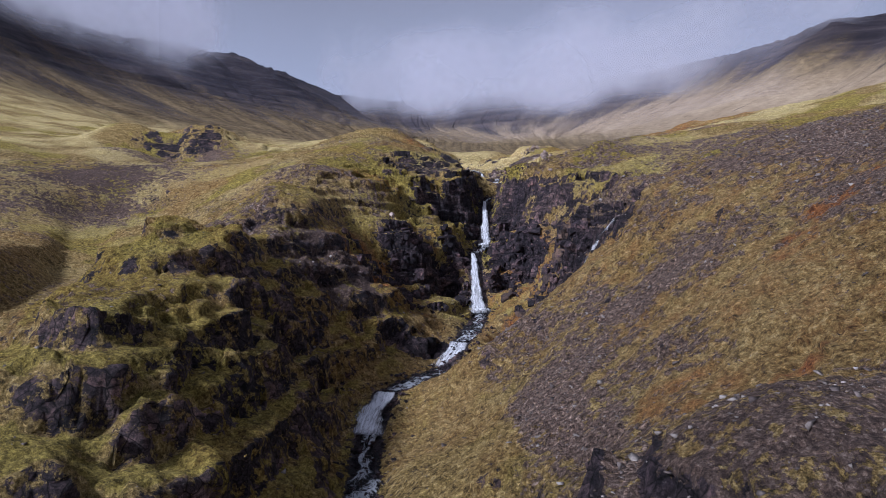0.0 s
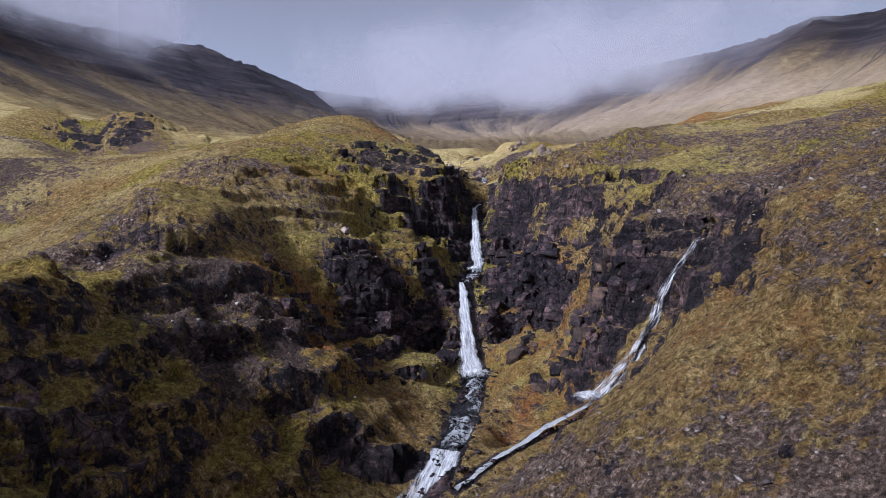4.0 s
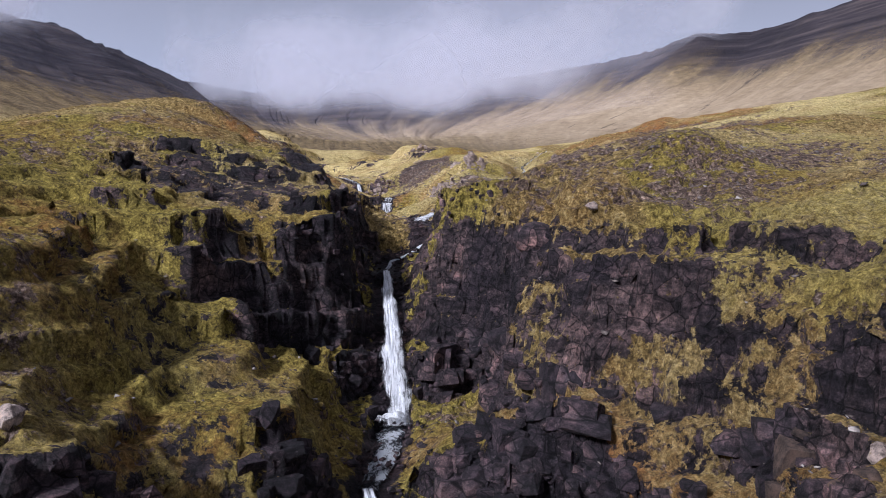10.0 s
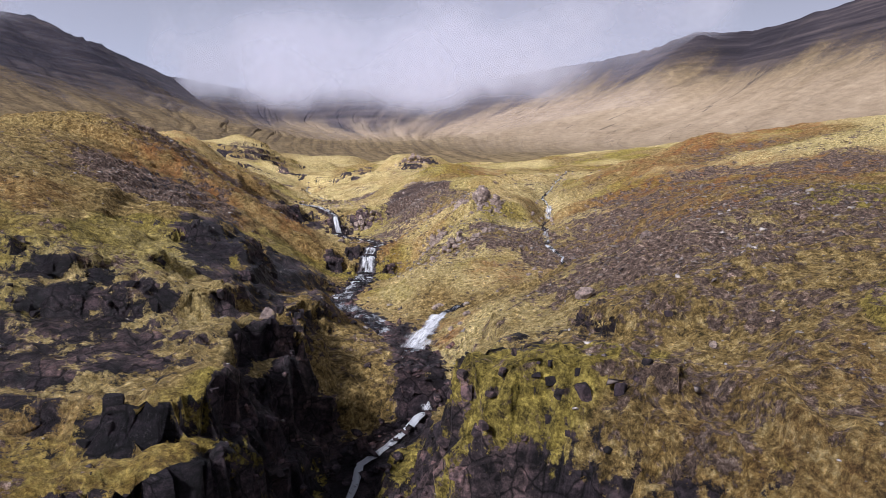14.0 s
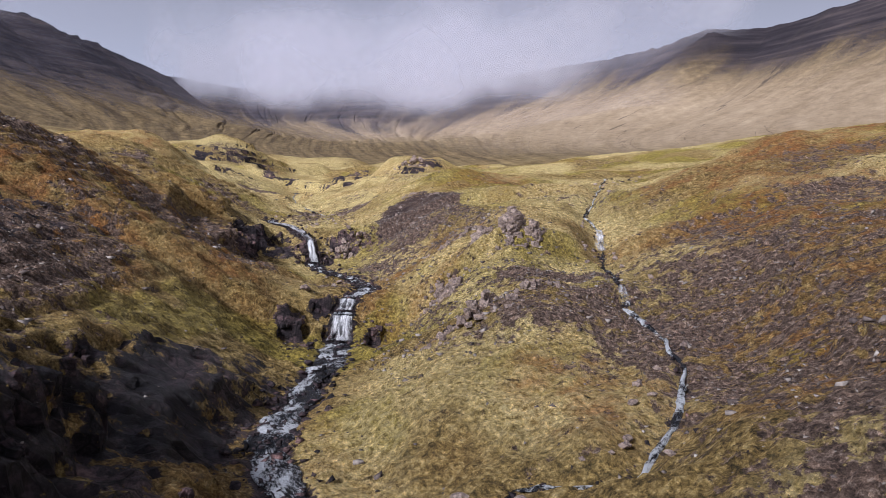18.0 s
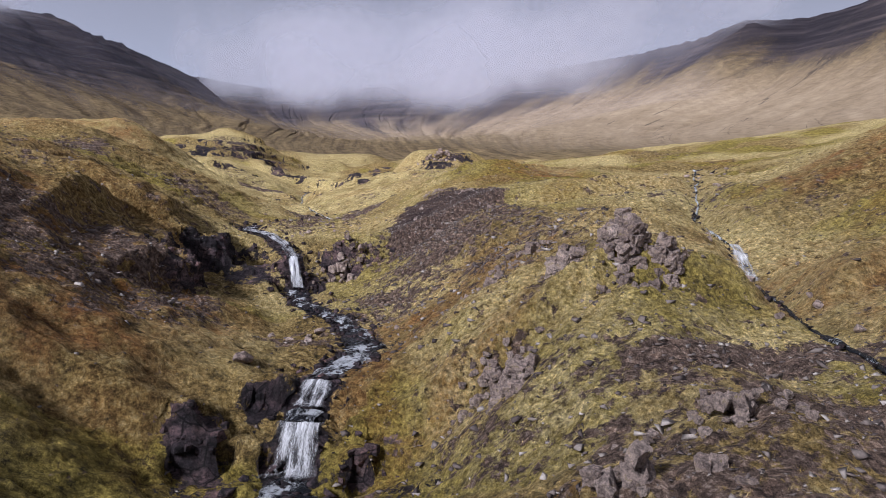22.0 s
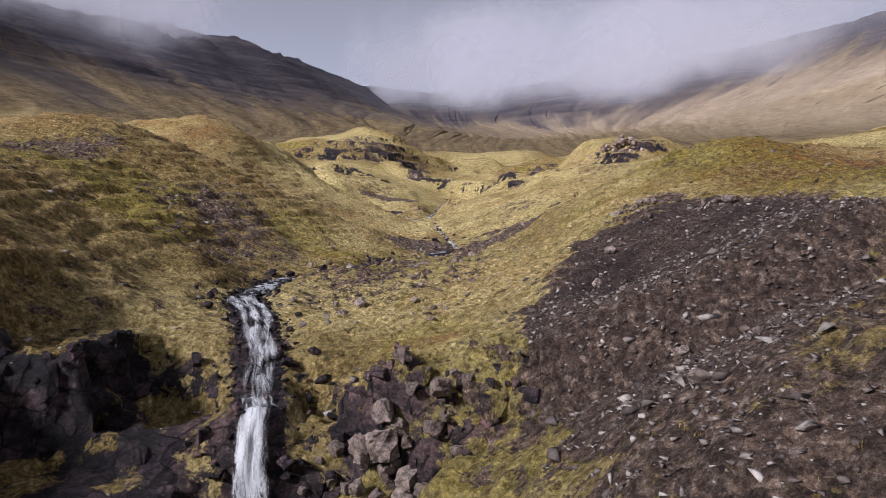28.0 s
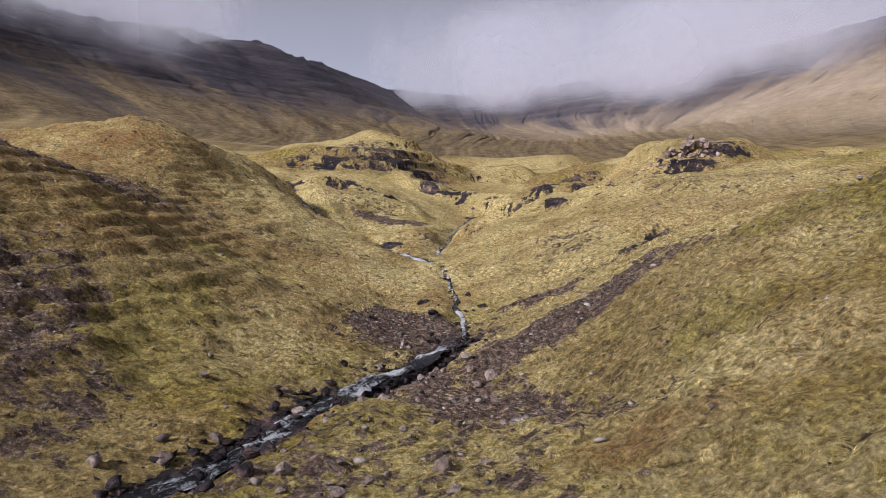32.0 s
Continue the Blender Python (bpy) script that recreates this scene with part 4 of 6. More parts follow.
ledge = 3.6 + 0.8 * grain(X / 40, Y / 40, None, 6)
s = Z / ledge + 0.8 * rough(X / 15, Y / 15, 2, 0.5, 5) + 0.16 * grain(X / 2.2, Y / 2.2, None, 7)
f = s - np.floor(s)
Z = Z + crag * smooth(-0.5, 0.25, grain(X / 8, Y / 8, np.floor(s) * 2.7, 8)) * 0.9 * (np.floor(s) + smooth(0.45, 0.85, f) - s + 0.2) * ledge
# thin beds of the lava pile, stepping back one behind the other
beds = np.maximum(patches([(4, 118, 30, 26, 0, 1), (4, 146, 18, 14, 0, 0.9), (-16, 118, 16, 20, 0, 0.8), (22, 92, 10, 14, 0, 0.7), (-20, 60, 18, 36, 6, 0.5), (4, 226, 12, 10, 0, 0.5)], X, Y), 0) * (1 - wet)
t = Z / 1.7 + 0.55 * rough(X / 13, Y / 13, 3, 0.5, 14) + 0.10 * rough(X / 1.4, Y / 1.4, 2, 0.5, 15)
lip = t - np.floor(t)
Z = Z + beds * smooth(0.25, 0.5, slope0) * smooth(-0.75, 0.0, grain(X / 7, Y / 7, np.floor(t) * 1.9, 16)) * 0.85 * (np.floor(t) + smooth(0.55, 0.85, lip) - t + 0.3) * 1.7
slope1 = np.hypot(np.gradient(Z, GX, axis=1), np.gradient(Z, GY, axis=0))
tread = 1 - smooth(0.55, 1.05, slope1)

# grassy tussocks and stony ground
rows = rough(Z / 0.55 + 0.5 * grain(X / 1.5, Y / 1.5, None, 36), (X - Y) / 2.6, 2, 0.5, 35)
Z = Z + inner * (1 - wet) * (1 - crag) * 0.06 * rows * smooth(0.15, 0.4, slope0)
step = 2 * np.pi * (Z / 0.85 + 0.35 * rough(X / 5, Y / 5, 3, 0.5, 38))
Z = Z + inner * (1 - wet) * (1 - crag) * 0.17 * np.sin(step) * smooth(0.2, 0.4, slope0) * patches([(-14, 268, 22, 46, 0, 1), (-10, 185, 14, 36, 0, 0.7), (34, 258, 8, 22, 0, 0.5)], X, Y)
tuss = np.abs(rough(X / 1.0, Y / 0.8, 2, 0.6, 31))
Z = Z + inner * (1 - 0.8 * wet) * (0.26 * (tuss - 0.4) + 0.14 * rough(X / 2.7, Y / 2.4, 2, 0.6, 33)) * (1 - 0.5 * crag)

# jointed blocks on the steep rock, pushed out along the slope's normal
gx, gy = np.gradient(Z, GX, axis=1), np.gradient(Z, GY, axis=0)
norm = np.sqrt(1 + gx * gx + gy * gy)
pick = (crag > 0.06) & (inner > 0.3) & (Y < 300)
bx, by, bz = X[pick], Y[pick], Z[pick]
one, joint1 = blocks(bx / 1.9 + 0.2 * grain(bx, by, bz, 71), by / 1.9, bz / 1.5, 80)
two, joint2 = blocks(bx / 0.8, by / 0.8, bz / 0.7, 90)
push = np.zeros(X.shape)
three, joint3 = blocks(bx / 0.42, by / 0.42, bz / 0.4, 97)
push[pick] = (0.75 * (one - 0.45) - 0.34 * joint1 + 0.26 * (two - 0.5) - 0.14 * joint2 + 0.14 * (three - 0.5)) * smooth(0.06, 0.45, crag[pick])
push *= (1 - 0.6 * tread) * (1 - 0.7 * wet)
PX, PY, PZ = X - push * gx / norm, Y - push * gy / norm, Z + push / norm

def softened(values, times):
    """Evened out over a few places of the grid."""
    for _ in range(times):
        values = np.pad(values, 1, mode="edge")
        values = (values[:-2, 1:-1] + 2 * values[1:-1, 1:-1] + values[2:, 1:-1] + values[1:-1, :-2] + values[1:-1, 2:]) / 6
    return values


noise_small = rough(X / 1.6, Y / 1.6, 3, 0.6, 43)
steep = softened(Z, 4)
steep = np.hypot(np.gradient(steep, GX, axis=1), np.gradient(steep, GY, axis=0))
rock = crag * (0.16 + 0.8 * smooth(0.62, 1.25, steep + 0.3 * noise_small)) + 0.10 * noise_small * smooth(0, 0.3, crag)
shelf = softened(Z, 1)
shelf = 1 - smooth(0.35, 0.85, np.hypot(np.gradient(shelf, GX, axis=1), np.gradient(shelf, GY, axis=0)))
brow = smooth(45.6, 47.8, PZ + 0.5 * noise_small) * patches([(24, 132, 15, 20, 0, 1)], X, Y)
rock = rock * (1 - 0.85 * brow)
rock = (rock - 0.50 * shelf * smooth(0.1, 0.5, crag)) * (1 - patches(MOSSY, X, Y))
dark_slab = patches(SLABS, X, Y)
rock = np.maximum(np.maximum(rock, 0.85 * dark_slab * (1 + 0.2 * noise_small)), 0.3 * smooth(0.6, 1.0, damp))
rock = np.clip(np.maximum(rock, 0.95 * wet), 0, 1)
stripe = Z / 2.1 + 0.5 * rough(X / 16, Y / 16, 3, 0.5, 66)
stripe = stripe - np.floor(stripe)
rock = np.maximum(rock, bluff * (0.45 + 0.55 * smooth(0.25, 0.45, stripe) * (1 - smooth(0.7, 0.9, stripe))))
band = rim_d / (330 - 205 * smooth(150, 450, X)) - 0.22 * rough(run / 60, rim_d / 260, 4, 0.6, 49)
rock = np.where(far > 0.5, np.maximum(rock * (1 - far), far * np.clip(1.12 - band, 0, 1)), rock)
flow = rough((X + 0.5 * Y) / 3.0, (Y - 0.5 * X) / 9.0, 3, 0.6, 51)
bare = np.maximum(patches(SCREES, X, Y), patches(MORE_SCREES, X, Y)) * (1 - 0.75 * patches(TURFS, X, Y))
scree = inner * np.clip(0.13 + 0.22 * rough(X / 13, Y / 13, 4, 0.6, 50), 0, 0.45) + 0.60 * np.minimum(bare, 1) * (1 + 0.35 * flow) + 0.8 * np.maximum(bare - 1, 0)
talus = patches([(27.6, 231.5, 6.0, 15.0, -6, 1), (24.6, 228.5, 3.5, 9, 0, 0.8)], X, Y) + 0.24 * rough(X / 3.5, Y / 2.0, 4, 0.65, 57) - 0.5 * (1 - smooth(219, 230, Y))
scree = scree + 0.10 * brow * (1 + 0.6 * flow)
scree = np.maximum(np.clip(scree, 0, 1), 1.2 * smooth(0.38, 0.62, talus)) * (1 - far)
soil = np.maximum(smooth(0.42, 0.7, talus) * (0.25 + 0.7 * smooth(226, 238, Y)), patches([(13, 22, 7, 7, 0, 0.4), (-85, 145, 24, 30, 0, 0.6), (-14, 88, 7, 9, 0, 0.7), (5, 160, 5, 8, 0, 0.8), (9, 96, 4, 6, 0, 0.5)], X, Y)) * (0.8 + 0.3 * rough(X / 2.2, Y / 2.2, 2, 0.6, 86))
rust = np.clip(patches(RUSTS_AND_SHADE, X, Y) * (0.75 + 0.7 * rough(X / 1.3, Y / 1.3, 2, 0.6, 60)), 0, 1)
rust = np.maximum(rust, 0.20 * inner * smooth(0.1, 0.8, rough(X / 11, Y / 11, 3, 0.6, 62)))
straw_sun = np.clip(patches(STRAWS_AND_SUN, X, Y) * (0.8 + 0.5 * rough(X / 4, Y / 4, 2, 0.6, 72)), 0, 1)
straw_sun = np.maximum(straw_sun, (0.45 + 0.4 * smooth(140, 200, Y)) * smooth(-0.1 - 0.4 * smooth(140, 230, Y), 0.6, rough(X / 15, Y / 15, 3, 0.55, 70)))
rust = np.maximum(rust, 0.16 * inner * (1 - smooth(95, 135, Y)) * smooth(-0.5, 0.5, rough(X / 7, Y / 7, 3, 0.6, 64)))
# held back on low ground and left slopes, partly for shade
straw_sun = straw_sun * (1 - 0.8 * patches(HEATHS_AND_SHADE, X, Y)) * (0.25 + 0.75 * smooth(70, 150, Y)) * (1 - 0.7 * patches([(-14, 264, 20, 44, 0, 1), (-12, 185, 16, 40, 0, 1)], X, Y))
# brown also carries painted cloud shade, the pale right side its sunlight
brown = 1 - 0.9 * smooth(90, 330, X + 0.25 * (Y - 700)) * smooth(40, 190, rim_d)
mount = far * smooth(380, 600, np.maximum(Y, 1.6 * np.abs(X)))
moss = np.maximum(smooth(0.0, 0.5, rough(X / 10, Y / 10, 3, 0.55, 75)), patches([(29, 191, 8, 6, 0, 1), (38, 229, 9, 12, 0, 0.9), (-14, 128, 12, 12, 0, 0.8), (28, 116, 9, 9, 0, 0.7), (17, 252, 6, 12, 0, 1)], X, Y)) * near * (0.55 + 0.45 * smooth(95, 125, Y)) * (1 - 0.5 * patches([(12, 50, 22, 40, 0, 1)], X, Y))

# treads of the rib stay green, its risers are dark and stony
riser = smooth(0.55, 1.0, steep + 0.25 * noise_small)
moss = np.maximum(moss, rib * (1 - riser))
rock = np.maximum(rock, 0.62 * rib * smooth(0.8, 1.25, steep + 0.3 * noise_small) * (1 - wet))

heath = inner * np.clip(patches(HEATHS_AND_SHADE, X, Y) * (1 + 0.7 * rough(X / 3.2, Y / 3.2, 3, 0.6, 81)) + 0.22 * rough(X / 9, Y / 9, 3, 0.6, 83), 0, 0.95) * (1 - 0.6 * patches(TURFS, X, Y)) * (1 - rib * (0.85 - 1.1 * riser))


def sheet(name, X, Y, Z, mat, attributes, flat=None):
    rows, cols = X.shape
    me = bpy.data.meshes.new(name)
    me.vertices.add(rows * cols)
    me.vertices.foreach_set("co", np.stack([X, Y, Z], -1).astype(np.float32).ravel())
    a = (np.arange(rows - 1)[:, None] * cols + np.arange(cols - 1)[None]).ravel()
    quads = np.stack([a, a + 1, a + cols + 1, a + cols], 1).astype(np.int32)
    me.loops.add(quads.size)
    me.polygons.add(len(quads))
    me.loops.foreach_set("vertex_index", quads.ravel())
    me.polygons.foreach_set("loop_start", np.arange(0, quads.size, 4, dtype=np.int32))
    me.polygons.foreach_set("use_smooth", np.ones(len(quads), bool) if flat is None else ~(flat[:-1, :-1].ravel()))
    me.update(calc_edges=True)
    for key, values in attributes.items():
        me.attributes.new(key, "FLOAT", "POINT").data.foreach_set("value", np.clip(values, 0, 1).astype(np.float32).ravel())
    me.materials.append(mat)
    return new(name, me)
# the dark slabs go into the wet mask for its darker, smoother rock
ground = tagged(sheet("ground", PX, PY, PZ, GROUND, {"rock": rock, "scree": scree, "rust": rust, "straw_sun": straw_sun, "moss": moss, "brown": brown, "mount": mount, "run": run / 4000, "drop": rim_d / 1000, "heath": heath, "soil": soil, "wet": np.maximum(np.maximum(wet, 0.6 * damp * crag), 0.8 * dark_slab)}),
                "grassy and rocky mountain valley with basalt ledges and scree", "ground", kind="structure")


def field(values, x, y):
    """A field of the ground's grid, read at places."""
    i, j = np.clip(np.searchsorted(GX, x) - 1, 0, len(GX) - 2), np.clip(np.searchsorted(GY, y) - 1, 0, len(GY) - 2)
    u, v = (x - GX[i]) / (GX[i + 1] - GX[i]), (y - GY[j]) / (GY[j + 1] - GY[j])
    return (values[j, i] * (1 - u) + values[j, i + 1] * u) * (1 - v) + (values[j + 1, i] * (1 - u) + values[j + 1, i + 1] * u) * v


def ground_at(x, y):
    return field(PZ, np.asarray(x, float), np.asarray(y, float))


# ---- streams and falls ----
def resample(line, step):
    p = np.array(line, float)
    d = np.r_[0, np.cumsum(np.linalg.norm(np.diff(p, axis=0), axis=1))]
    t = np.arange(0, d[-1] + step * 0.5, step)
    return np.stack([np.interp(t, d, p[:, k]) for k in range(3)], 1), t


def with_uv(ob, uv):
    layer = ob.data.uv_layers.new(name="UVMap")
    idx = np.empty(len(ob.data.loops), np.int32)
    ob.data.loops.foreach_get("vertex_index", idx)
    layer.data.foreach_set("uv", uv[idx].astype(np.float32).ravel())
    return ob


def stream(name, line, width, label, across=13, white=0.09):
    """A reach of running water that follows its bed."""
    p, t = resample(line, 0.25)
    p[:, :2] += np.stack([0.25 * grain(t / 3.1, 0 * t, None, 5), 0.25 * grain(t / 3.1, 0 * t + 7, None, 5)], 1)
    g = np.gradient(p, axis=0)
    side = np.stack([-g[:, 1], g[:, 0]], 1) / np.maximum(np.hypot(g[:, 0], g[:, 1]), 1e-6)[:, None]
    u = np.linspace(-1, 1, across)
    w = width * (1 + 0.45 * rough(t / 4, 0 * t, 2, 0.6, 90) + 0.2 * rough(t / 0.8, 0 * t, 2, 0.6, 92))
    XX = p[:, 0][:, None] + side[:, 0][:, None] * u * w[:, None]
    YY = p[:, 1][:, None] + side[:, 1][:, None] * u * w[:, None]
    chop = rough(XX / 0.6, YY / 0.6, 3, 0.55, 91)
    fall = np.abs(g[:, 2]) / np.maximum(np.hypot(g[:, 0], g[:, 1]), 1e-6)
    fall = np.convolve(fall, np.ones(5) / 5, "same")
    rapid = (smooth(0.02, 0.30, fall) * 0.20)[:, None] + white + 0.14 * rough(np.repeat((t / 1.9)[:, None], across, 1), t[:, None] / 2.6 + 1.6 * u * width, 3, 0.6, 95)
    ZZ = p[:, 2][:, None] + 0.06 + 0.07 * chop - 0.10 * u ** 4
    ob = sheet(name, XX, YY, ZZ, WATER, {"steep": np.clip(rapid, 0, 1)})
    with_uv(ob, np.stack([np.repeat((u * width)[None], len(t), 0).ravel(), np.repeat(t[:, None], across, 1).ravel()], 1))
    return tagged(ob, label, "stream", kind="structure")


def waterfall(line, top, foot, strands, label, lift=0.35, seed=0, fan=1.0, torn=0.0, loose=0.0):
    """White water: strands that spread on their way down from the lip."""
    g = np.array(line[-1], float) - np.array(line[0], float)
    run = math.hypot(g[0], g[1])
    last = np.array(line[-1], float)
    p, t = resample(list(line) + [(last[0] + 0.6 * foot * g[0] / run, last[1] + 0.6 * foot * g[1] / run, last[2] + 0.1)], 0.12)
    k = t / t[-1]
    skirt = smooth(0, 1, (t - t[-1] + 0.9 * foot) / (0.9 * foot))
    ax, ay = -g[1] / run, g[0] / run
    whole = new("waterfall")
    tagged(whole, label, "waterfall", group="waterfalls")
    tall = smooth(2.5, 7, float(line[0][2] - line[-1][2])) * (1 - 0.7 * loose)
    torn = torn + 0.03
    for s in range(strands):
        at = 0 if strands == 1 else 2 * s / (strands - 1) - 1
        share = (1.15 if strands == 1 else (3.0 - 1.3 * loose) / strands)
        half = (top + (foot - top) * k ** fan) * 0.5 * (1 + 0.5 * skirt)
        mid = at * half * (1 - share * 0.5) + (0.10 + 0.45 * loose) * half * grain(k * 3 + 9 * s, 0 * k, None, seed + s)
        mid = mid + 0.45 * half * rough(t / 4.5, 0 * t, 2, 0.5, seed + 31)
        u = np.linspace(-1, 1, 11)
        w = half * share * (1 + 0.45 * rough(t / 1.6, 0 * k + s, 3, 0.6, seed + 3))
        off = mid[:, None] + u[None] * w[:, None]
        bulge = lift * np.sin(np.pi * np.clip(k * 1.05, 0, 1)) ** 0.6
        out = bulge[:, None] * (1 - 0.5 * u[None] ** 2) + 0.07 * rough(off / 0.25, np.repeat((t / 1.4)[:, None], 11, 1), 2, 0.6, seed + 5)
        XX = p[:, 0][:, None] + ax * off - g[0] / run * -0.75 * out
        YY = p[:, 1][:, None] + ay * off - g[1] / run * -0.75 * out
        ZZ = p[:, 2][:, None] + 0.12 + 0.7 * out
        thin = 0.30 * np.abs(u[None]) ** 1.8 + 0.05 * k[:, None] + 0.22 * skirt[:, None] ** 2 + torn + 0.5 * torn * grain(off * 1.7, np.repeat((t * 0.9)[:, None], 11, 1), None, seed + 8)
        ob = sheet("strand", XX, YY, ZZ, FOAM, {"thin": np.clip(thin, 0, 1)})
        with_uv(ob, np.stack([off.ravel() * 2.2 + 5 * s, np.repeat(t[:, None], 11, 1).ravel()], 1))
        ob.parent = whole
    # churned water where it lands
    p = np.array([last])
    a = np.linspace(0, 2 * np.pi, 29)
    r = np.linspace(0.02, 1, 7)
    RR, AA = np.meshgrid(r, a, indexing="ij")
    reach = foot * (0.55 + 0.2 * tall) * (1 + 0.25 * grain(AA * 1.3, 0 * AA + seed, None, seed))
    XX, YY = p[-1, 0] + RR * reach * np.cos(AA), p[-1, 1] + 0.7 * RR * reach * np.sin(AA) - 0.2
    ob = sheet("plunge_foam", XX, YY, p[-1, 2] + 0.22 + 0.1 * tall + (0.2 + 0.45 * tall) * (1 - RR ** 2) + 0.14 * rough(XX / 0.3, YY / 0.3, 2, 0.5, 99), FOAM, {"thin": 0.12 * (1 - tall) + 0.32 * RR ** 2})
    with_uv(ob, np.stack([XX.ravel() * 1.5, YY.ravel() * 5], 1))
    ob.parent = whole
    return whole


def reach(line, a, b):
    """The part of a course between two of its points."""
    return line[a:b + 1]
stream("stream_foot", reach(MAIN, 0, 4), 1.0, "dark mountain stream with white rapids between rocks")
stream("stream_gorge", reach(MAIN, 5, 7), 1.0, "dark stream running below a small fall")
stream("stream_gully", reach(MAIN, 8, 10), 0.9, "dark stream in a rocky gully below a fall")
stream("stream_step", reach(MAIN, 11, 12), 0.6, "short reach of stream on a rock ledge")
stream("stream_cleft", reach(MAIN, 13, 15), 0.16, "narrow stream in a dark rock cleft")
stream("stream_shelf", reach(MAIN_UPPER, 0, 5), 1.0, "shallow rapids over dark stones")
stream("stream_basin", reach(MAIN_UPPER, 8, 12), 0.8, "shallow stream tumbling over stones")
stream("stream_upper", reach(MAIN_UPPER, 15, 19), 0.6, "shallow mountain stream running over stones")
stream("stream_head", reach(MAIN_UPPER, 19, 23), 0.13, "thin stream between stones of the moor")
stream("stream_right_low", reach(RIGHT, 0, 7), 0.17, "narrow brook with rapids in yellow grass", 9, 0.05)
stream("stream_right_mid", reach(RIGHT, 8, 10), 0.10, "narrow brook between two small falls", 7, -0.06)
stream("stream_right_high", reach(RIGHT, 11, 14), 0.10, "thin brook from the moor", 7, -0.04)
stream("stream_side_low", reach(SIDE, 0, 2), 0.2, "thin brook on stony ground")
def down(line, a, b):
    return [line[k] for k in range(b, a - 1, -1)]
waterfall(down(MAIN, 4, 5), 1.5, 2.6, 3, "low white fall over a dark rock step", 0.3, 11)
waterfall(down(MAIN, 7, 8), 2.2, 3.2, 5, "small fan-shaped fall over a rock step", 0.3, 12, 1.0, 0.05)
waterfall(down(MAIN, 10, 11), 0.7, 2.5, 3, "tall white waterfall down a dark basalt gully", 0.7, 13, 1.3)
waterfall(down(MAIN, 12, 13), 0.6, 1.6, 3, "tall narrow waterfall against a dark basalt wall", 0.8, 14, 0.9)
waterfall(down(MAIN, 15, 16), 0.3, 0.6, 1, "narrow chute of white water in a cleft", 0.2, 15)
waterfall(down(MAIN_UPPER, 5, 6), 1.5, 1.7, 3, "white fall in strands over a rock bar", 0.3, 16, 1.0, 0.07, 0.25)
waterfall(down(MAIN_UPPER, 7, 8), 0.9, 1.6, 3, "white cascade spreading above a rock bar", 0.2, 17, 1.0, 0.07, 0.25)
stream("stream_pool", reach(MAIN_UPPER, 6, 7), 0.8, "short white pool between two falls")
waterfall(down(MAIN_UPPER, 12, 13), 0.6, 1.1, 3, "white waterfall down a dark rock face", 0.5, 18, 1.0, 0.0)
waterfall(down(MAIN_UPPER, 13, 15), 1.5, 1.0, 5, "stepped white cascade at the top of a fall", 0.25, 19, 1.0, 0.07, 0.3)
waterfall(down(RIGHT, 7, 8), 0.55, 0.7, 2, "small veil of water over a rock step", 0.3, 20, 1.0, 0.09)
waterfall(down(RIGHT, 10, 11), 0.7, 1.4, 3, "small white fall beside dark rock", 0.3, 21, 1.0, 0.08)
waterfall(down(RIGHT, 0, 1), 0.7, 1.3, 2, "white rapids where two streams meet", 0.15, 23)
waterfall(down(SIDE, 2, 6), 0.7, 2.5, 6, "long thin waterfall on a steep mossy slope", 0.45, 24, 1.0, 0.11, 0.2)
waterfall(down(SIDE, 7, 8), 0.7, 0.9, 2, "small fall in rusty grass", 0.2, 25)
stream("stream_tributary", reach(TRIBUTARY, 0, 2), 0.3, "thin brook joining from a grassy slope")
stream("stream_tributary_high", reach(TRIBUTARY, 3, 6), 0.3, "thin brook below a heathery slope")
waterfall(down(TRIBUTARY, 2, 3), 0.9, 1.6, 3, "small fall where a brook leaves a bank", 0.3, 26)
waterfall([(25.2, 379.6, 66.6), (25.0, 376.5, 63.4)], 0.5, 0.9, 2, "distant thin fall beside a rock ledge", 0.3, 27)


# ---- loose stones, boulders, outcrops ----
def stone_shape(seed, levels, sharp=0.3):
    """A chipped stone about 1 across: an icosphere cut by planes and roughened."""
    rng = random.Random(seed)
    bm = bmesh.new()
    bmesh.ops.create_icosphere(bm, subdivisions=levels, radius=0.5)
    cuts = [(Vector((rng.uniform(-1, 1), rng.uniform(-1, 1), rng.uniform(-1, 1))).normalized(), rng.uniform(0.20, 0.40)) for _ in range(13)]
    squash = Vector((rng.uniform(0.8, 1.25), rng.uniform(0.7, 1.1), rng.uniform(0.5, 0.85)))
    for v in bm.verts:
        for n, d in cuts:
            over = v.co.dot(n) - d
            if over > 0:
                v.co -= n * over * 0.95
        v.co += Vector((rng.uniform(-1, 1), rng.uniform(-1, 1), rng.uniform(-1, 1))) * 0.03 * sharp
        v.co = Vector((v.co.x * squash.x, v.co.y * squash.y, v.co.z * squash.z))
    return bm


def arrays(bm):
    bm.verts.ensure_lookup_table()
    v = np.array([x.co for x in bm.verts])
    f = np.array([[x.index for x in p.verts] for p in bm.faces])
    bm.free()
    return v, f


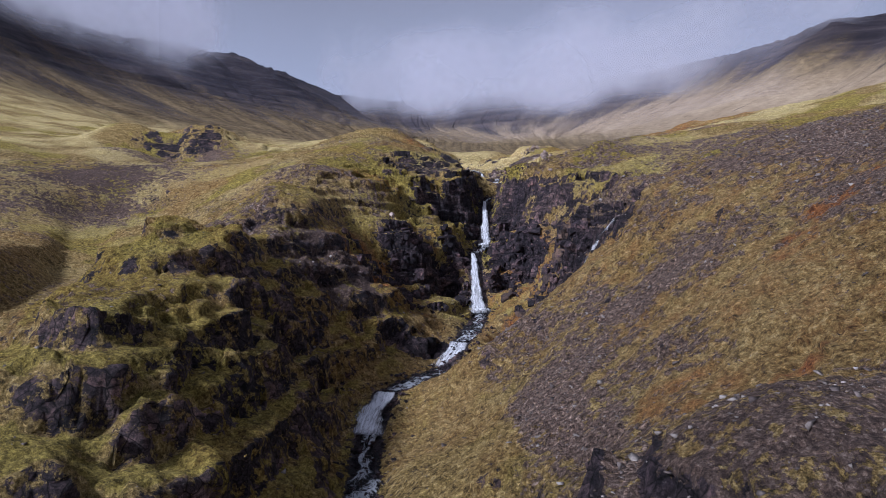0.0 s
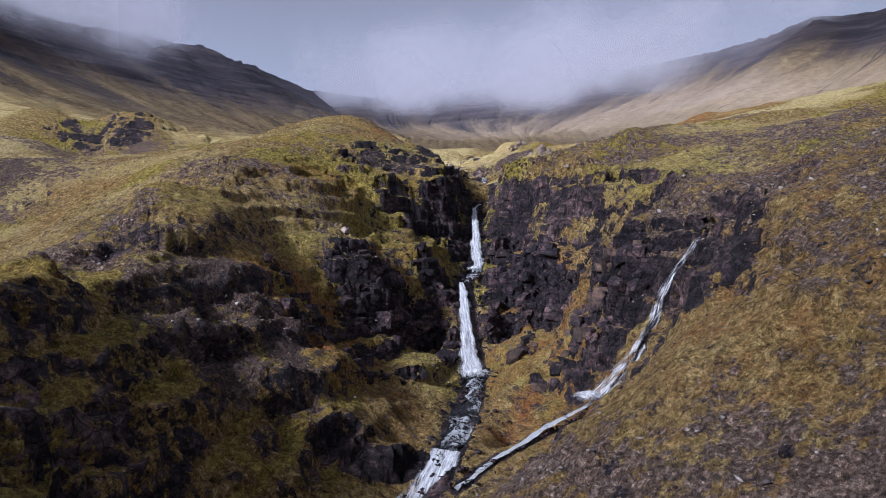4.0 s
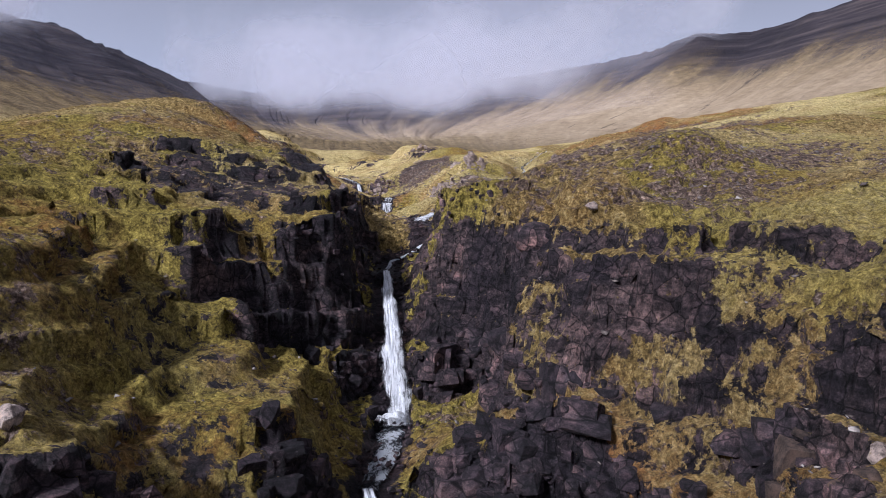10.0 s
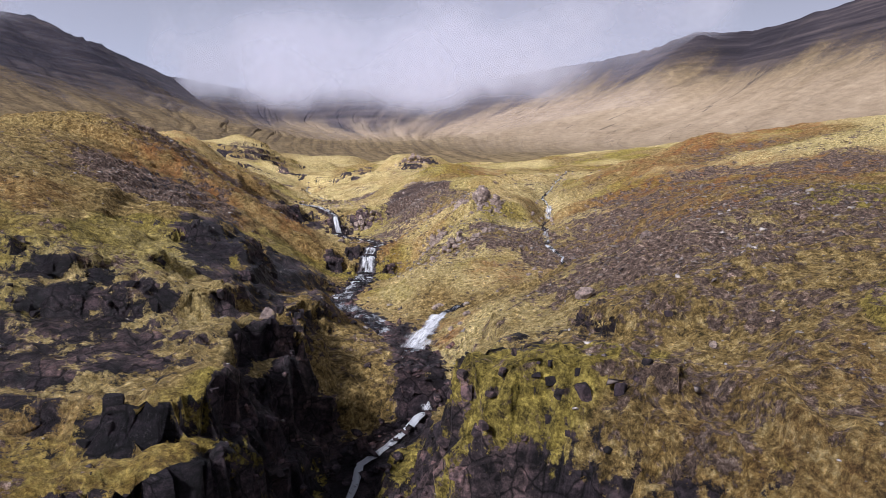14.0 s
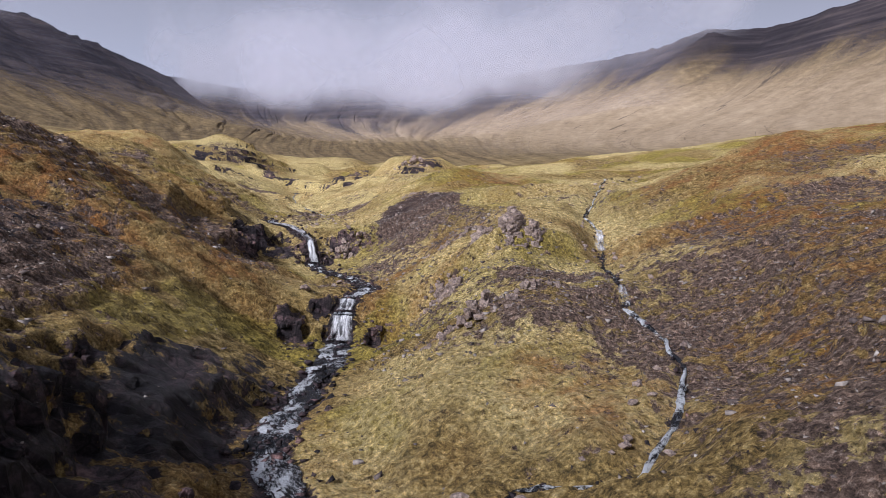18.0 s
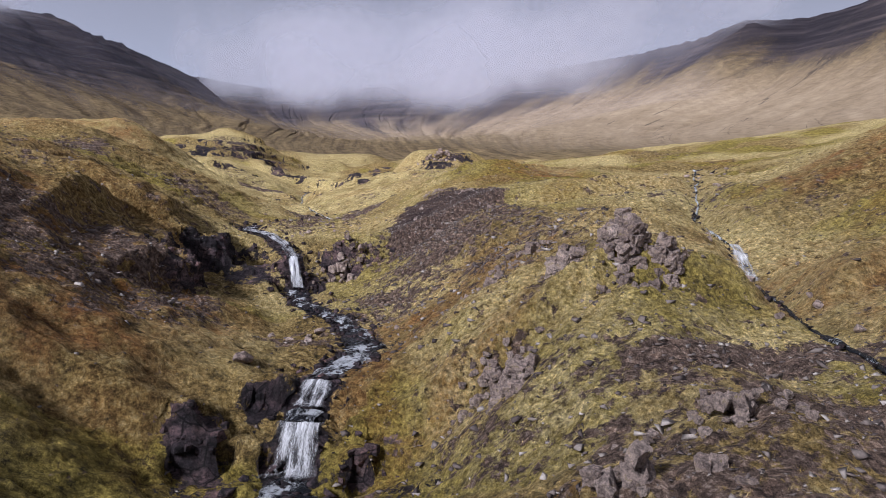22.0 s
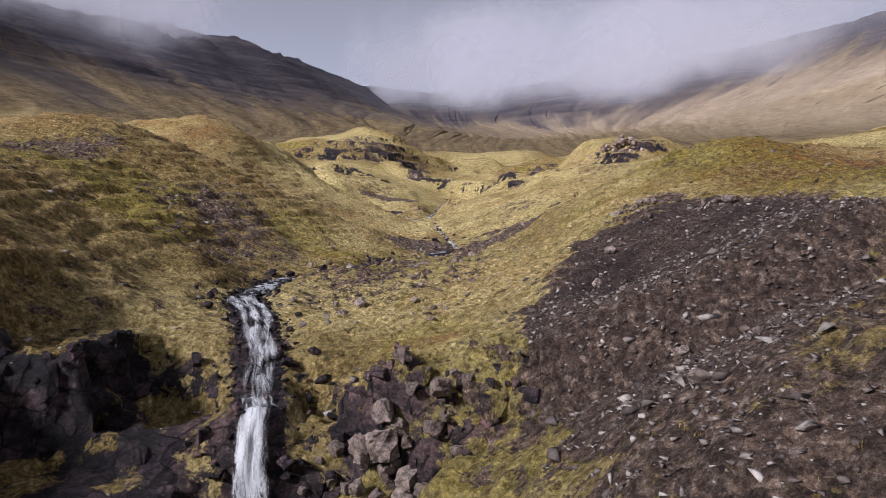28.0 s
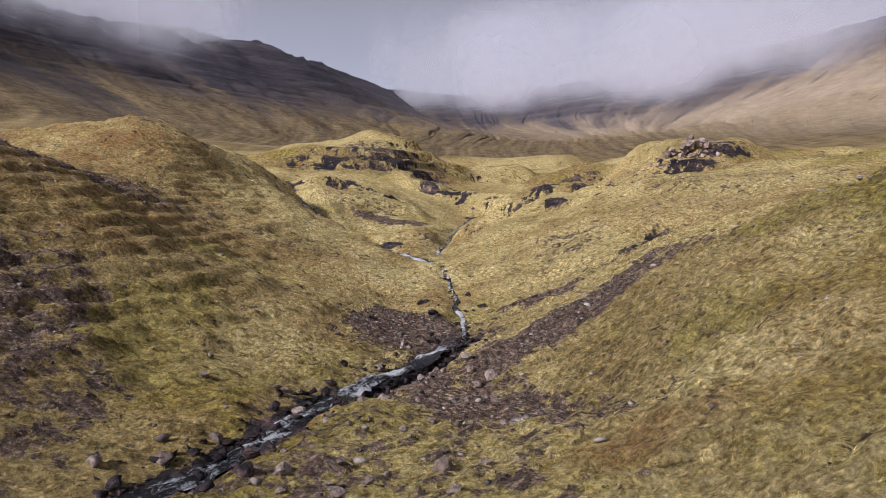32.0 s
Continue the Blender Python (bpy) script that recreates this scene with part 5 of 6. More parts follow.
def strewn(name, shapes, x, y, z, size, mat, seed, label, category, upright=False, attributes=None):
    """Many small pieces in one mesh."""
    rng = np.random.default_rng(seed)
    n = len(x)
    kind = rng.integers(0, len(shapes), n)
    verts, faces, extra, start = [], [], [], 0
    for q, (v, f) in enumerate(shapes):
        idx = np.where(kind == q)[0]
        a, b = rng.uniform(0, 2 * np.pi, len(idx)), rng.normal(0, 0.06 if upright else 0.45, len(idx))
        ca, sa, cb, sb = np.cos(a), np.sin(a), np.cos(b), np.sin(b)
        px = v[None, :, 0] * ca[:, None] - v[None, :, 1] * sa[:, None]
        py = v[None, :, 0] * sa[:, None] + v[None, :, 1] * ca[:, None]
        pz = v[None, :, 2] + 0 * px
        py, pz = py * cb[:, None] - pz * sb[:, None], py * sb[:, None] + pz * cb[:, None]
        k = size[idx][:, None]
        verts.append(np.stack([px * k + x[idx][:, None], py * k + y[idx][:, None], pz * k + z[idx][:, None]], -1).reshape(-1, 3))
        faces.append((f[None] + (np.arange(len(idx)) * len(v))[:, None, None] + start).reshape(-1, 3))
        extra.append(np.repeat(idx, len(v)))
        start += len(idx) * len(v)
    verts, faces, extra = np.concatenate(verts), np.concatenate(faces), np.concatenate(extra)
    me = bpy.data.meshes.new(name)
    me.vertices.add(len(verts)); me.vertices.foreach_set("co", verts.astype(np.float32).ravel())
    me.loops.add(faces.size); me.loops.foreach_set("vertex_index", faces.astype(np.int32).ravel())
    me.polygons.add(len(faces)); me.polygons.foreach_set("loop_start", np.arange(0, faces.size, 3, dtype=np.int32))
    me.update(calc_edges=True)
    for key, values in (attributes or {}).items():
        me.attributes.new(key, "FLOAT", "POINT").data.foreach_set("value", values[extra].astype(np.float32))
    me.materials.append(mat)
    return tagged(new(name, me), label, category, kind="stuff")


def chip(seed):
    """A small angular splinter of stone."""
    r = random.Random(seed + 500)
    bm = bmesh.new()
    bmesh.ops.create_icosphere(bm, subdivisions=1, radius=0.5)
    bmesh.ops.delete(bm, geom=[v for v in bm.verts if r.random() < 0.62], context="VERTS")
    hull = bmesh.ops.convex_hull(bm, input=bm.verts)
    bmesh.ops.delete(bm, geom=[v for v in hull["geom_interior"] if isinstance(v, bmesh.types.BMVert)], context="VERTS")
    bmesh.ops.triangulate(bm, faces=bm.faces)
    for v in bm.verts:
        v.co = Vector((v.co.x * 1.2, v.co.y * 0.8, v.co.z * 0.6))
    bm.verts.index_update()
    return bm


PEBBLES = [arrays(stone_shape(k, 1, 1.0)) for k in range(7)]
CHIPS = [arrays(chip(k)) for k in range(9)]
rng = np.random.default_rng(4)
def scatter(count, x0, x1, y0, y1, weight):
    x, y = rng.uniform(x0, x1, count), rng.uniform(y0, y1, count)
    keep = rng.uniform(0, 1, count) < weight(x, y)
    return x[keep], y[keep]
sx, sy = scatter(170000, -30, 52, 18, 292, lambda x, y: np.clip(field(scree, x, y) * 0.9 - 0.22, 0.045, 1) * (1 - field(wet, x, y)) * (1 - 0.7 * np.clip(field(soil, x, y), 0, 1)))
size = 0.09 + 0.22 * rng.uniform(0, 1, len(sx)) ** 2 + 0.5 * (rng.uniform(0, 1, len(sx)) > 0.91) * rng.uniform(0.2, 1, len(sx))
strewn("scree_stones", CHIPS, sx, sy, ground_at(sx, sy) + 0.05 * size, size, STONE, 5, "loose grey and purple-brown stones strewn over the slopes", "stones")
gx2, gy2 = scatter(24000, 18, 38, 208, 248, lambda x, y: np.clip(field(scree, x, y) * 1.6 - 0.7, 0, 1) * (1 - 0.9 * smooth(230, 238, y)))
size = 0.05 + 0.24 * rng.uniform(0, 1, len(gx2)) ** 3
strewn("scree_gravel", CHIPS, gx2, gy2, ground_at(gx2, gy2) + 0.1 * size, size, STONE, 15, "fine purple-brown gravel of a scree slope", "stones")
kx, ky = scatter(2600, 16, 34, 174, 222, lambda x, y: 0.55 * (1 - field(wet, x, y)))
size = 0.12 + 0.5 * rng.uniform(0, 1, len(kx)) ** 3
strewn("knoll_stones", CHIPS, kx, ky, ground_at(kx, ky) + 0.08 * size, size, STONE, 16, "pale grey stones lying in the grass of a knoll", "stones")
bx, by, bz = [], [], []
for line, half in COURSES:
    p, t = resample(line, 0.05 if half > 0.6 else 0.09)
    p = p[(p[:, 1] > 20) & (p[:, 1] < 300)]
    p = p if half > 0.3 else p[::6]
    o = rng.normal(0, 1, len(p)) * max(half, 0.35) * 0.9
    o = np.sign(o) * np.maximum(np.abs(o), half * 0.4 * rng.uniform(0, 1, len(p)) ** 0.4)
    bx.append(p[:, 0] + o + rng.normal(0, 0.3, len(p))); by.append(p[:, 1] + rng.normal(0, 0.5, len(p))); bz.append(p[:, 2])
bx, by, bz = np.concatenate(bx), np.concatenate(by), np.concatenate(bz)
size = 0.16 + 0.6 * rng.uniform(0, 1, len(bx)) ** 3
strewn("stream_stones", CHIPS, bx, by, np.maximum(ground_at(bx, by), np.minimum(bz, ground_at(bx, by) + 0.25)) + 0.02 * size, size, CLIFF, 6, "dark wet stones in and beside the stream", "stones")

BOULDER_SHAPES = []
for k in range(8):
    bm = stone_shape(100 + k, 2, 0.5)
    for v in bm.verts:
        v.co += v.co.normalized() * 0.05 * noise.noise(v.co * 4 + Vector((k * 9, 0, 0)))
    for mat in (BASALT, WEATHERED):
        me = bpy.data.meshes.new("boulder")
        bm.to_mesh(me)
        me.materials.append(mat)
        BOULDER_SHAPES.append(me)
    bm.free()


def boulder(x, y, size, k, label="", parent=None, dz=0.0, name="boulder", pale=1):
    ob = new(name, BOULDER_SHAPES[2 * (k % 8) + pale])
    r = random.Random(int(x * 31 + y * 17) + k)
    ob.matrix_world = pose(x, y, float(ground_at(x, y)) + dz + 0.14 * size, r.uniform(-20, 20), r.uniform(-20, 20), r.uniform(0, 360)) @ Matrix.Diagonal((size, size, size, 1))
    if parent is None:
        tagged(ob, label or "weathered grey basalt boulder lying on the slope", "boulder", group="boulders")
    return ob
# x, y, size of the boulders that stand out
SINGLE = [(19.5, 123.4, 1.0), (24.7, 192.7, 0.55), (26.2, 238.9, 0.65), (25, 234.8, 0.6), (25.7, 232.9, 0.5), (27.4, 224.8, 0.55), (28, 227.3, 0.5), (26.3, 227.3, 0.5),
          (25.6, 223.3, 0.7), (29.7, 222.4, 0.7), (32.7, 227.6, 0.55), (18.2, 254.1, 0.95), (14, 253.5, 0.8), (16.4, 253.2, 0.5), (8, 254.5, 0.85), (10.2, 257.6, 0.7),
          (19, 265.5, 0.85), (17.8, 267.5, 0.8), (27.3, 150.7, 1.1), (5.2, 145.7, 1.2), (-8.3, 109.9, 1.8), (21.2, 102.9, 1.3), (36.3, 188.9, 0.8)]
MORE_SINGLE = [(13.9, 207.7, 0.8), (15, 207.2, 0.75), (15.7, 208.1, 0.9), (12.7, 209.2, 0.65), (20.4, 207.6, 0.6), (22.1, 136, 0.6), (21.7, 146.9, 1.4), (15, 205.8, 0.9),
               (15.8, 189.9, 0.7), (12.2, 198.5, 1.3), (13.9, 238.4, 0.75), (14.2, 241.3, 0.9), (19.6, 246.3, 0.75), (16.8, 247, 0.6), (20.5, 243.2, 0.5), (12.6, 249.5, 0.6),
               (8.9, 251.6, 0.6), (9.4, 255.7, 0.75), (11.9, 260.8, 0.65), (14.8, 262.6, 0.7), (15.6, 267.6, 0.6), (21.3, 258.4, 0.6), (17.3, 258.7, 0.55)]
for k, (x, y, d) in enumerate(SINGLE + MORE_SINGLE):
    boulder(x, y, d, k)
for k in range(110):
    x, y = float(rng.normal(15.5, 3.2)), float(rng.uniform(236, 272))
    if float(field(wet, x, y)) < 0.2:
        boulder(x, y, float(rng.uniform(0.22, 0.6)), k + 5, "grey stone lying among moss and short grass")
dome = bmesh.new()
bmesh.ops.create_icosphere(dome, subdivisions=4, radius=1.0)
for v in dome.verts:
    v.co = v.co * (1 + 0.10 * noise.noise(v.co * 1.3) + 0.03 * noise.noise(v.co * 5))
    v.co = Vector((v.co.x * 1.5, v.co.y * 1.2, v.co.z * 1.15))
me = bpy.data.meshes.new("boulder")
dome.to_mesh(me)
dome.free()
me.polygons.foreach_set("use_smooth", [True] * len(me.polygons))
me.materials.append(CLIFF)
knob = new("boulder", me)
knob.location = (17.0, 126.6, float(ground_at(17.0, 126.6)) - 0.2)
tagged(knob, "large rounded brown boulder bulging from a cliff top", "boulder", group="boulders")
for k in range(230):
    line = MAIN if k % 5 < 2 else MAIN_UPPER if k % 5 < 4 else RIGHT
    p, t = resample(line, 0.5)
    p = p[(p[:, 1] > 25) & (p[:, 1] < 290)]
    q = p[int(rng.integers(0, len(p)))]
    o = float(rng.choice([-1, 1]) * rng.uniform(0.9, 2.6))
    boulder(float(q[0] + o), float(q[1] + rng.uniform(-1, 1)), float(rng.uniform(0.35, 0.85)), k + 3, "grey basalt boulder at the edge of the stream", pale=int(line is RIGHT))


def chopped(seed):
    """A joint-bounded block of basalt, about 1 across, its corners broken off."""
    r = random.Random(seed + 900)
    bm = bmesh.new()
    for sx_ in (-0.5, 0.5):
        for sy_ in (-0.5, 0.5):
            for sz_ in (-0.5, 0.5):
                p = Vector((sx_ * r.uniform(0.55, 1.15), sy_ * r.uniform(0.6, 1.15), sz_ * r.uniform(0.65, 1.15)))
                cut = r.uniform(0.08, 0.42) if r.random() < 0.7 else 0.0
                if cut:
                    for axis in range(3):
                        q = p.copy()
                        q[axis] -= cut * math.copysign(r.uniform(0.6, 1.2), q[axis])
                        bm.verts.new(q)
                else:
                    bm.verts.new(p)
    hull = bmesh.ops.convex_hull(bm, input=bm.verts)
    bmesh.ops.delete(bm, geom=[v for v in hull["geom_interior"] if isinstance(v, bmesh.types.BMVert)], context="VERTS")
    bmesh.ops.triangulate(bm, faces=bm.faces)
    bm.verts.index_update()
    return bm


CHOPPED = [arrays(chopped(k)) for k in range(12)]
CRAG_MESHES = []
for v, f in CHOPPED:
    me = bpy.data.meshes.new("block")
    me.from_pydata(v, [], f)
    bm = bmesh.new()
    bm.from_mesh(me)
    bmesh.ops.remove_doubles(bm, verts=bm.verts, dist=0.001)
    bmesh.ops.subdivide_edges(bm, edges=bm.edges, cuts=2, use_grid_fill=True)
    for vert in bm.verts:
        q = vert.co * 3.2 + Vector((7 * len(CRAG_MESHES), 0, 0))
        vert.co = vert.co * (1 + 0.16 * noise.noise(q) + 0.12 * noise.noise(q * 2.7))
    bmesh.ops.triangulate(bm, faces=bm.faces)
    bm.to_mesh(me)
    bm.free()
    me.materials.append(WEATHERED)
    CRAG_MESHES.append(me)


def outcrop(x, y, rx, ry, height, count, label, seed):
    """A crag of jammed blocks; each block a part."""
    base = new("rock_outcrop")
    base.location = (x, y, float(ground_at(x, y)))
    tagged(base, label, "outcrop", group="outcrops")
    r = random.Random(seed)
    for k in range(int(1.5 * count)):
        a, d = r.uniform(0, 6.28), r.uniform(0, 1) ** 0.6
        px, py = x + rx * d * math.cos(a), y + ry * d * math.sin(a)
        s = r.uniform(0.2, 0.75) * height * (1.1 - 0.6 * d)
        ob = new("block", CRAG_MESHES[(k + seed) % 12])
        lift = float(ground_at(px, py)) + height * (r.uniform(0.1, 1.15) * (1 - d) - 0.08)
        ob.matrix_world = pose(px, py, lift, r.uniform(-25, 25), r.uniform(-25, 25), r.uniform(0, 360)) @ Matrix.Diagonal((s, s * r.uniform(0.7, 1.3), s * r.uniform(0.7, 1.2), 1))
        ob.parent = base
        ob.matrix_parent_inverse = Matrix.Translation(base.location).inverted()
def tor(x, y, wide, deep, height, size, label, seed):
    """A standing crag: courses of jointed blocks that narrow upwards; each block a part."""
    base = new("rock_outcrop")
    base.location = (x, y, float(ground_at(x, y)))
    tagged(base, label, "outcrop", group="outcrops")
    r = random.Random(seed)
    z = -0.3
    while z < height:
        shrink = (1 - max(z, 0) / height) ** 0.55
        rows = max(1, round(2 * deep * shrink / (size * 0.75)))
        for row in range(rows):
            v = 0 if rows == 1 else 2 * row / (rows - 1) - 1
            u = -wide * shrink * math.sqrt(max(0.05, 1 - 0.8 * v * v)) * r.uniform(0.7, 1)
            edge = -u
            while u < edge:
                s = size * r.uniform(0.55, 1.25)
                px, py = x + u + r.uniform(-0.1, 0.1), y + deep * shrink * v + r.uniform(-0.15, 0.15)
                ob = new("block", CRAG_MESHES[r.randrange(12)])
                low = min(float(ground_at(px, py)), base.location.z + 0.5)
                ob.matrix_world = pose(px, py, low + z + r.uniform(-0.15, 0.15), r.uniform(-18, 18), r.uniform(-18, 18), r.uniform(0, 360)) @ Matrix.Diagonal((s * 1.15, s * r.uniform(0.7, 1.4), s * r.uniform(0.7, 1.25), 1))
                ob.parent = base
                ob.matrix_parent_inverse = Matrix.Translation(base.location).inverted()
                u += s * 0.58
        z += size * 0.62
tor(28.9, 194.2, 1.35, 0.9, 1.35, 0.44, "tall grey cracked basalt crag on a grassy knoll", 1)
tor(30.7, 193.4, 0.9, 0.6, 0.45, 0.4, "tumbled grey blocks beside a crag", 21)
tor(26.7, 195.2, 0.9, 0.7, 0.7, 0.42, "low broken rib of grey basalt in grass", 22)
outcrop(28.4, 192.2, 2.4, 1.0, 0.6, 22, "fallen grey blocks below a crag", 23)
tor(23.0, 190.2, 1.1, 0.6, 0.8, 0.42, "brown jointed rock face in the hillside", 24)
outcrop(22.6, 192.0, 1.8, 1.5, 0.9, 30, "brown jointed rock face in the hillside", 2)
outcrop(22.0, 179.5, 3.6, 1.8, 0.9, 40, "grey rock rib breaking through grass", 3)
outcrop(26.6, 182.0, 3.4, 1.6, 0.7, 34, "pale cracked rock slabs on a grassy brow", 13)
outcrop(27.0, 203.5, 2.4, 2.0, 0.8, 26, "pale broken rock among grass tufts", 4)
outcrop(24.0, 199.5, 2.0, 1.8, 0.7, 18, "small broken rock outcrop in moss", 5)
outcrop(28.5, 245.6, 2.2, 0.6, 0.6, 12, "row of grey stones at the edge of scree", 6)
outcrop(32.0, 241.5, 1.4, 1.6, 0.7, 12, "grey stones along a grassy brow", 7)
outcrop(17.6, 228.2, 3.0, 1.4, 1.1, 26, "dark rock shoulder beside the fall", 8)
outcrop(45.0, 343.0, 5.5, 2.2, 2.0, 26, "layered dark basalt bluff on the moor", 9)


def rock_faces(count, x0, x1, y0, y1, small=0.28, large=0.8, top=999):
    """Places on the steep rock: position, outward bearing, and size of a block."""
    ok = (crag > 0.45) & (slope1 > 0.95) & (X > x0) & (X < x1) & (Y > y0) & (Y < y1) & (wet < 0.3) & (PZ < top)
    j, i = np.nonzero(ok)
    dx, dy = np.gradient(GX)[i], np.gradient(GY)[j]
    w = dx * dy * np.minimum(norm[j, i], 5.0)
    q = rng.choice(len(j), count, p=w / w.sum())
    j, i = j[q], i[q]
    ox, oy = dx[q] * rng.uniform(-0.5, 0.5, count), dy[q] * rng.uniform(-0.5, 0.5, count)
    x, y = PX[j, i] + ox, PY[j, i] + oy
    z = PZ[j, i] + gx[j, i] * ox + gy[j, i] * oy
    s = small + large * rng.uniform(0, 1, count) ** 2.4
    way = np.arctan2(-gy[j, i], -gx[j, i]) + rng.normal(0, 0.45, count)
    dims = np.stack([s * rng.uniform(0.7, 1.0, count), s * rng.uniform(0.8, 1.6, count), s * rng.uniform(0.6, 1.3, count)], 1)
    sink = dims[:, 0] * rng.uniform(0.30, 0.50, count)
    x, y, z = x - np.cos(way) * sink, y - np.sin(way) * sink, z - 0.15 * sink
    return x, y, z, way, dims


def packed(name, shapes, places, mat, label):
    """Blocks of a rock face, joined into one mesh."""
    x, y, z, way, dims = places
    kind = rng.integers(0, len(shapes), len(x))
    verts, faces, start = [], [], 0
    for q, (v, f) in enumerate(shapes):
        k = np.where(kind == q)[0]
        b = v[None] * dims[k][:, None]
        lean = rng.normal(0, 0.28, len(k))[:, None]
        ca, sa = np.cos(way[k])[:, None], np.sin(way[k])[:, None]
        u, w, h = b[..., 0] + lean * b[..., 2], b[..., 1], b[..., 2] - lean * b[..., 0]
        verts.append(np.stack([u * ca - w * sa + x[k][:, None], u * sa + w * ca + y[k][:, None], h + z[k][:, None]], -1).reshape(-1, 3))
        faces.append((f[None] + (np.arange(len(k)) * len(v))[:, None, None] + start).reshape(-1, 3))
        start += len(k) * len(v)
    verts, faces = np.concatenate(verts), np.concatenate(faces)
    me = bpy.data.meshes.new(name)
    me.from_pydata(verts, [], faces)
    me.materials.append(mat)
    return tagged(new(name, me), label, "rocks", kind="stuff")
packed("cliff_rubble", CHOPPED, rock_faces(1900, -18, 36, 92, 132, 0.3, 1.1, 38.5), CLIFF, "jointed dark basalt blocks breaking out of the cliffs")
packed("slab_rubble", CHOPPED, rock_faces(500, -24, 30, 132, 168, 0.15, 0.4), CLIFF, "small dark basalt blocks among smooth slabs")
packed("upper_rubble", CHOPPED, rock_faces(420, 2, 36, 168, 240, 0.15, 0.45), CLIFF, "dark broken basalt beside the upper falls")
face_meshes = []
for v, f in CHOPPED:
    me = bpy.data.meshes.new("block")
    me.from_pydata(v, [], f)
    me.materials.append(CLIFF)
    face_meshes.append(me)
brown_meshes = []
for me in face_meshes:
    me = me.copy()
    me.materials[0] = BROWN
    brown_meshes.append(me)
face = new("cliff")
face.location = (18, 112, float(ground_at(18, 112)))
tagged(face, "dark jointed basalt cliff beside the tall waterfalls", "cliff")
for k, (x, y, z, way, dims) in enumerate(zip(*rock_faces(280, 9, 27, 94, 134, 0.4, 1.2, 39.0))):
    ob = new("block", (brown_meshes if math.hypot(x - 18, y - 99) < 10 else face_meshes)[k % 12])
    ob.matrix_world = pose(float(x), float(y), float(z), float(rng.normal(0, 9)), float(rng.normal(0, 9)), math.degrees(float(way))) @ Matrix.Diagonal((*[float(v) * 1.25 for v in dims], 1))
    ob.parent = face
    ob.matrix_parent_inverse = Matrix.Translation(face.location).inverted()


# ---- grass ----
def turf_material():
    m, n, l, out = material("grass_tufts")
    c = n.new("ShaderNodeTexCoord").outputs["Object"]
    col = turf_colours(n, l, c, attribute(n, "straw_sun"), attribute(n, "rust"), attribute(n, "moss"), attribute(n, "heath"))
    isl = n.new("ShaderNodeNewGeometry").outputs["Random Per Island"]
    col = mix_node(n, l, 1.0, col, ramp_node(n, l, isl, [(0, (0.40, 0.37, 0.34)), (0.55, (1.0, 0.98, 0.95)), (1, (1.4, 1.36, 1.3))]), "MULTIPLY")
    p = surface(n, l, out, col, 0.9, None, 0.15)
    return m
TURF = turf_material()


def tuft_shape(seed, blades):
    r = random.Random(seed)
    v, f = [], []
    for k in range(blades):
        a, lean, h = r.uniform(0, 6.28), r.uniform(0.4, 1.1), r.uniform(0.45, 0.9)
        cx, cy = 0.4 * r.uniform(-1, 1), 0.4 * r.uniform(-1, 1)
        wx, wy = -0.03 * math.sin(a), 0.03 * math.cos(a)
        v += [(cx - wx, cy - wy, -0.1), (cx + wx, cy + wy, -0.1), (cx + lean * math.cos(a), cy + lean * math.sin(a), h * 0.7)]
        f.append((3 * k, 3 * k + 1, 3 * k + 2))
    return np.array(v), np.array(f)
TUFTS = [tuft_shape(k, 13) for k in range(6)]
def turfy(x, y):
    return np.clip(0.85 - 1.1 * field(rock, x, y) - 0.9 * field(scree, x, y), 0, 1) * (1 - field(wet, x, y))
near_tufts, low_tufts = scatter(46000, -6, 42, 200, 290, turfy), scatter(72000, -32, 40, 24, 200, turfy)
tx, ty = np.r_[near_tufts[0], low_tufts[0]], np.r_[near_tufts[1], low_tufts[1]]
size = rng.uniform(0.14, 0.28, len(tx)) * np.where(ty < 150, 0.85, 0.75) * (1 + 0.3 * field(straw_sun, tx, ty))
strewn("grass_tufts", TUFTS, tx, ty, ground_at(tx, ty), size, TURF, 8, "yellow-green tussock grass covering the hillside", "grass", True,
       {"straw_sun": np.clip(field(straw_sun, tx, ty), 0, 1), "rust": np.clip(field(rust, tx, ty), 0, 1), "moss": np.clip(field(moss, tx, ty), 0, 1), "heath": np.clip(field(heath, tx, ty), 0, 1)})


